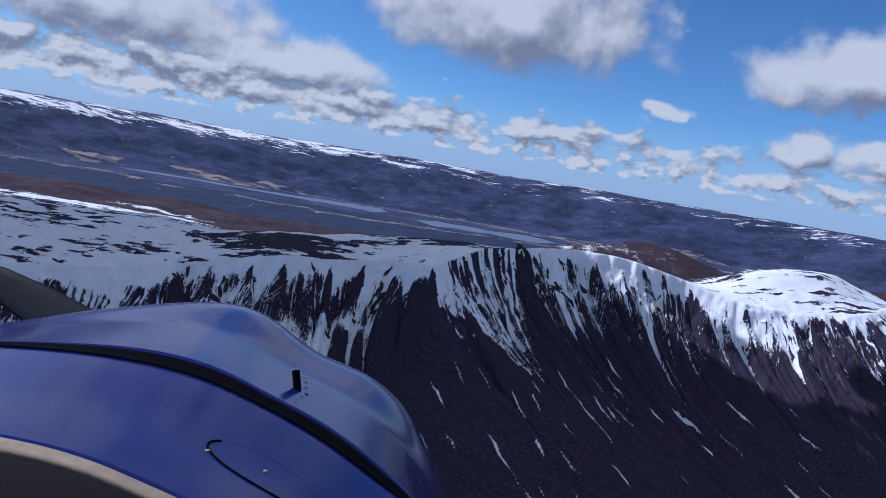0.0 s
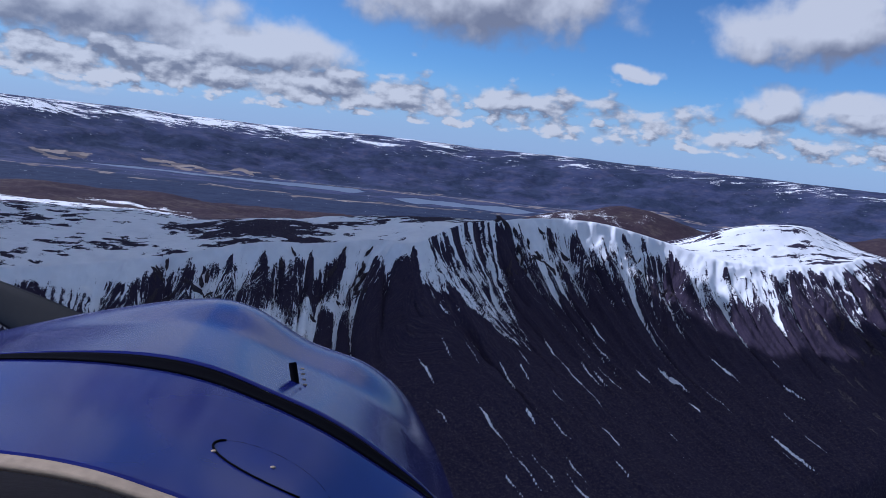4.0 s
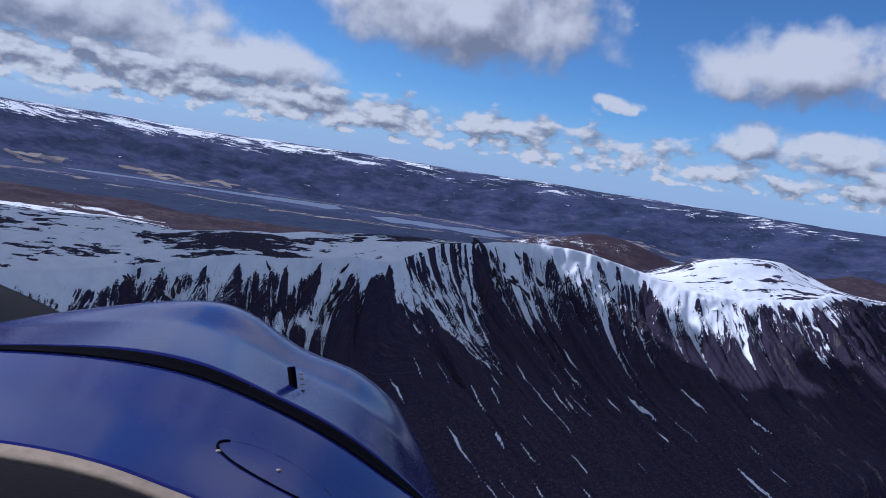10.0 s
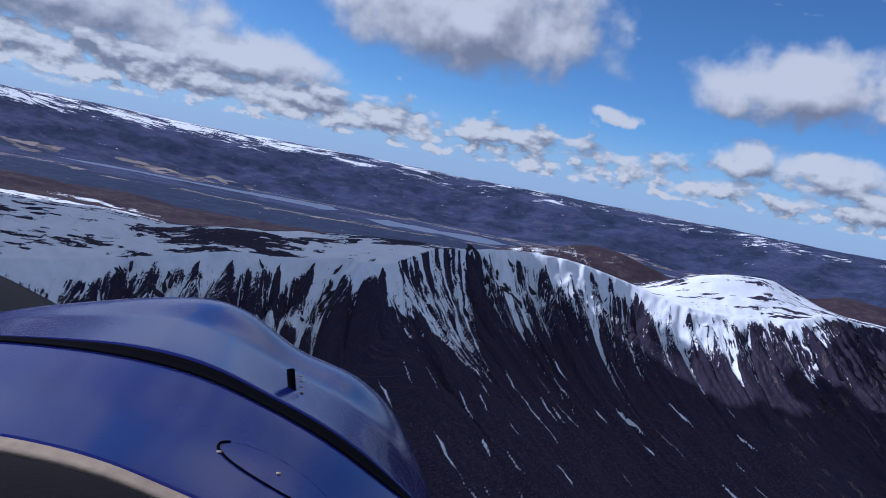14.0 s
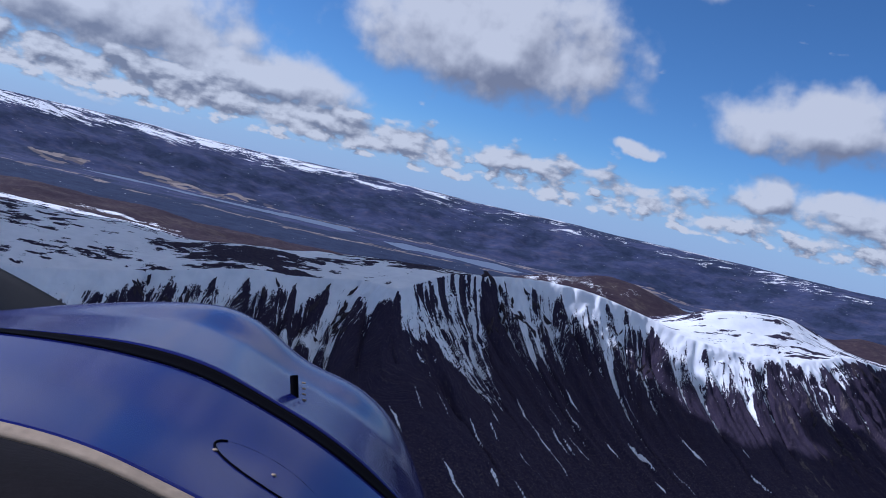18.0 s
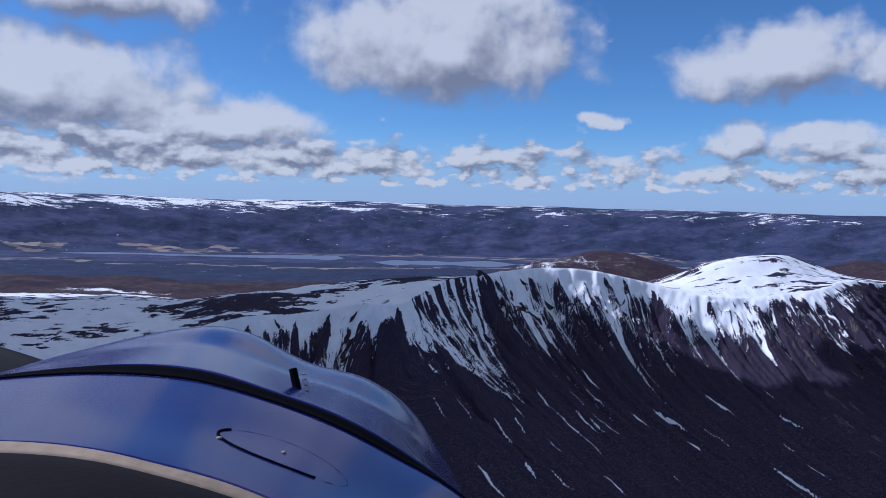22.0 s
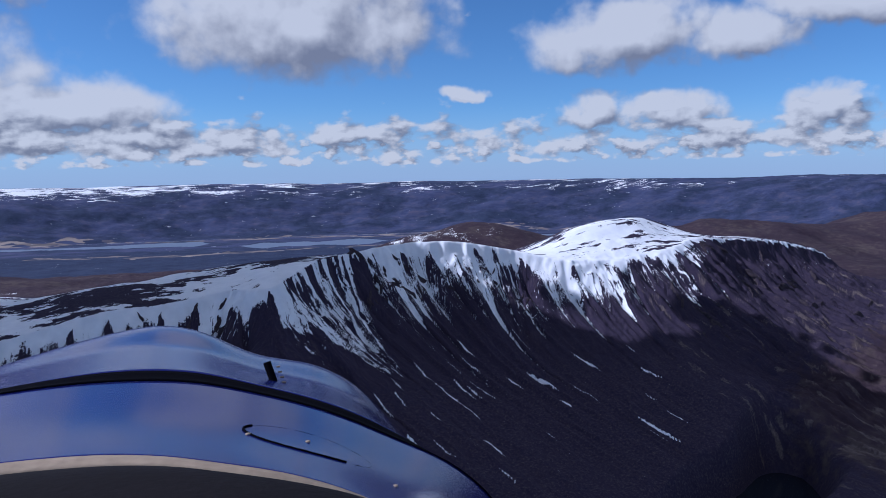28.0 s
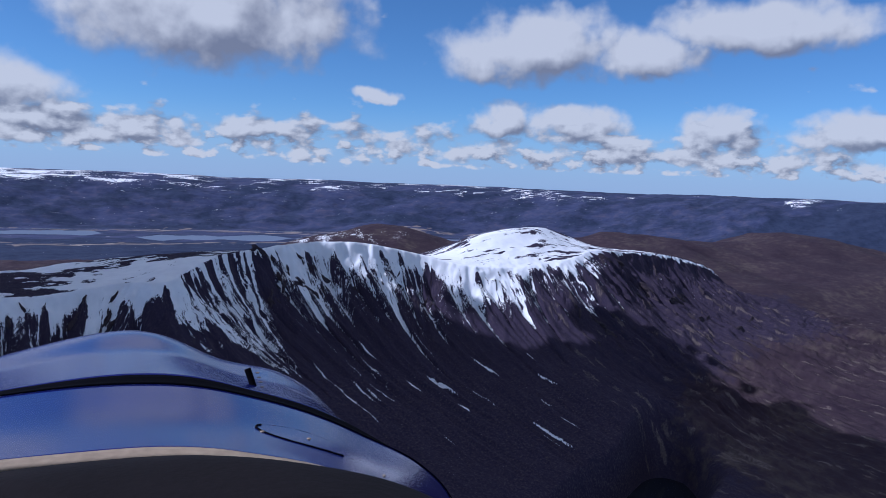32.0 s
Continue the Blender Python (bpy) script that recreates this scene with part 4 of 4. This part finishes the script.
# black strip along the joint, with the shadow under the overlap in its colour
low = [tuple(np.array(p) + np.array((0, -0.006, 0.0015))) for p in SEAM]
low2 = [tuple(np.array(p) + np.array((0, -0.010, 0.0015))) for p in SEAM_FRONT]
part("seam", *sheet((low, [tuple((np.array(a) + np.array(b)) / 2 - np.array((0, 0, 0.002))) for a, b in zip(low, low2)], low2), 80, 6), GAP, nose, "black gap between two cowling panels", 0.002)
part("sealant_strip", *sheet((REAR, STRIP), 80, 4), TRIM, nose, "worn tan sealant along the windscreen", 0.006)
part("glareshield", *sheet((SHELF_A, SHELF_B, SHELF_C), 60, 12), SHIELD, nose, "dark brown vinyl glareshield", 0.006)


def on_sheet(co, p, lift):
    """Drop loose places straight onto a sheet of places."""
    out = []
    for q in p:
        gap = ((co[:, :2] - q[:2]) ** 2).sum(1)
        k = np.argsort(gap)[:4]
        w = 1 / (gap[k] + 1e-8)
        out.append(np.array((q[0], q[1], (co[k, 2] * w).sum() / w.sum())) + np.array(lift))
    return np.array(out)


rear_co = sheet((REAR, REAR_MID, SEAM), 240, 90)[0]
front_co = sheet((SEAM_FRONT, FRONT_MID, CREST, FRONT), 240, 120)[0]


def tube(path, r, n=6):
    """A thin round bead along a path."""
    path = np.asarray(path)
    t = np.gradient(path, axis=0)
    t /= np.linalg.norm(t, axis=1)[:, None] + 1e-9
    a = np.cross(t, (0.0, 0.3, 1.0))
    a /= np.linalg.norm(a, axis=1)[:, None] + 1e-9
    b = np.cross(t, a)
    ang = np.arange(n) * 2 * math.pi / n
    co = path[:, None] + r * (np.cos(ang)[None, :, None] * a[:, None] + np.sin(ang)[None, :, None] * b[:, None])
    q = np.arange(len(path) * n).reshape(len(path), n)
    nxt = np.roll(q, -1, axis=1)
    return co.reshape(-1, 3), np.stack([q[:-1], nxt[:-1], nxt[1:], q[1:]], -1).reshape(-1, 4)


# filler door: an oval outline with its latch
def oval(g):
    eu, ev = 0.068 * math.cos(g), 0.046 * math.sin(g)
    return (-0.172 + eu * 0.95 + ev * 0.2, 0.80 + ev * 0.9 - eu * 0.12, -0.233)


ring = np.array([oval(2 * math.pi * i / 60) for i in range(61)])
door = part("filler_door", *tube(on_sheet(rear_co, ring, (0, 0, 0.0003)), 0.0005), GAP, nose, "oval filler door outline")
# the outline is drawn thicker along its lower edge
arc_ = np.array([oval(math.pi * (0.90 + 0.85 * i / 33)) for i in range(34)])
part("lower_arc", *tube(on_sheet(rear_co, arc_, (0, 0, 0.001)), 0.0015), GAP, door, "worn black rubber gasket")
for k, (du, dv) in enumerate(((0.004, 0.004), (-0.055, -0.02), (0.09, -0.05))):
    c = on_sheet(rear_co, np.array([(-0.176 + du, 0.8 + dv, -0.233 - du * 0.4)]), (0, 0, 0.001))[0]
    v, f3 = BALLS[2]
    part("rivet", v * np.array((0.0035, 0.0035, 0.0015)) + c, f3, TRIM, nose, "small worn metal rivet")
# louvred vent in the front panel
va = np.array((-0.231, 1.16, -0.212))
vent_dir, vent_side = np.array((-0.20, 0.30, 0.93)), np.array((0.98, 0.1, -0.12))
line_v = np.array([va + vent_dir * k for k in np.linspace(-0.032, 0.030, 9)])
vent = part("vent", *tube(line_v, 0.0065), GAP, nose, "narrow black cooling vent")
for i in range(6):
    p = va + vent_dir * (-0.022 + 0.0088 * i)
    run = np.array([p + vent_side * 0.012, p + vent_side * 0.015, p + vent_side * 0.018])
    part("louvre", *tube(run, 0.0015), TRIM, vent, "pale metal louvre")

# the propeller at rest behind the crest of the cowling: a pointed spinner and two twisted blades
hub = np.array((-0.66, 1.97, -0.50))
rings, spin_n = 10, 28
prof = [(0.150 * math.sqrt(max(0.0, 1 - (i / (rings - 1)) ** 2)) + 0.002, 0.30 * i / (rings - 1)) for i in range(rings)]
ang = np.arange(spin_n) * 2 * math.pi / spin_n
spin_co = np.concatenate([np.stack([q * np.cos(ang), np.full(spin_n, y), q * np.sin(ang)], 1) for q, y in prof]) + hub
q = np.arange(rings * spin_n).reshape(rings, spin_n)
nxt = np.roll(q, -1, axis=1)
propeller = part("propeller", spin_co, np.stack([q[:-1], nxt[:-1], nxt[1:], q[1:]], -1).reshape(-1, 4), PAINT, nose, "propeller with blue spinner and black blades", 0.003)
for side in (1, -1):
    lean = radians(63)
    out, turn = np.array((-math.sin(lean), 0, math.cos(lean))) * side, np.array((math.cos(lean), 0, math.sin(lean))) * side
    co = []
    for k in np.linspace(0, 1, 16):
        chord = 0.125 * (0.55 + 0.75 * math.sin(math.pi * min(1, 0.18 + 0.72 * k)) - 0.35 * k) * (1 if k < 0.93 else 0.72)
        twist, deep = radians(48 - 34 * k), 0.022 * (1 - 0.75 * k)
        for g in range(12):
            a = 2 * math.pi * g / 12
            cu, cv = 0.5 * chord * math.cos(a), deep * math.sin(a)
            co.append(hub + np.array((0, 0.09, 0)) + out * (0.10 + 0.80 * k) + turn * (cu * math.cos(twist) - cv * math.sin(twist)) + np.array((0, 1, 0)) * (cu * math.sin(twist) + cv * math.cos(twist)))
    q = np.arange(16 * 12).reshape(16, 12)
    nxt = np.roll(q, -1, axis=1)
    part("blade", np.array(co), np.stack([q[:-1], nxt[:-1], nxt[1:], q[1:]], -1).reshape(-1, 4), BLADE, propeller, "matt black propeller blade")
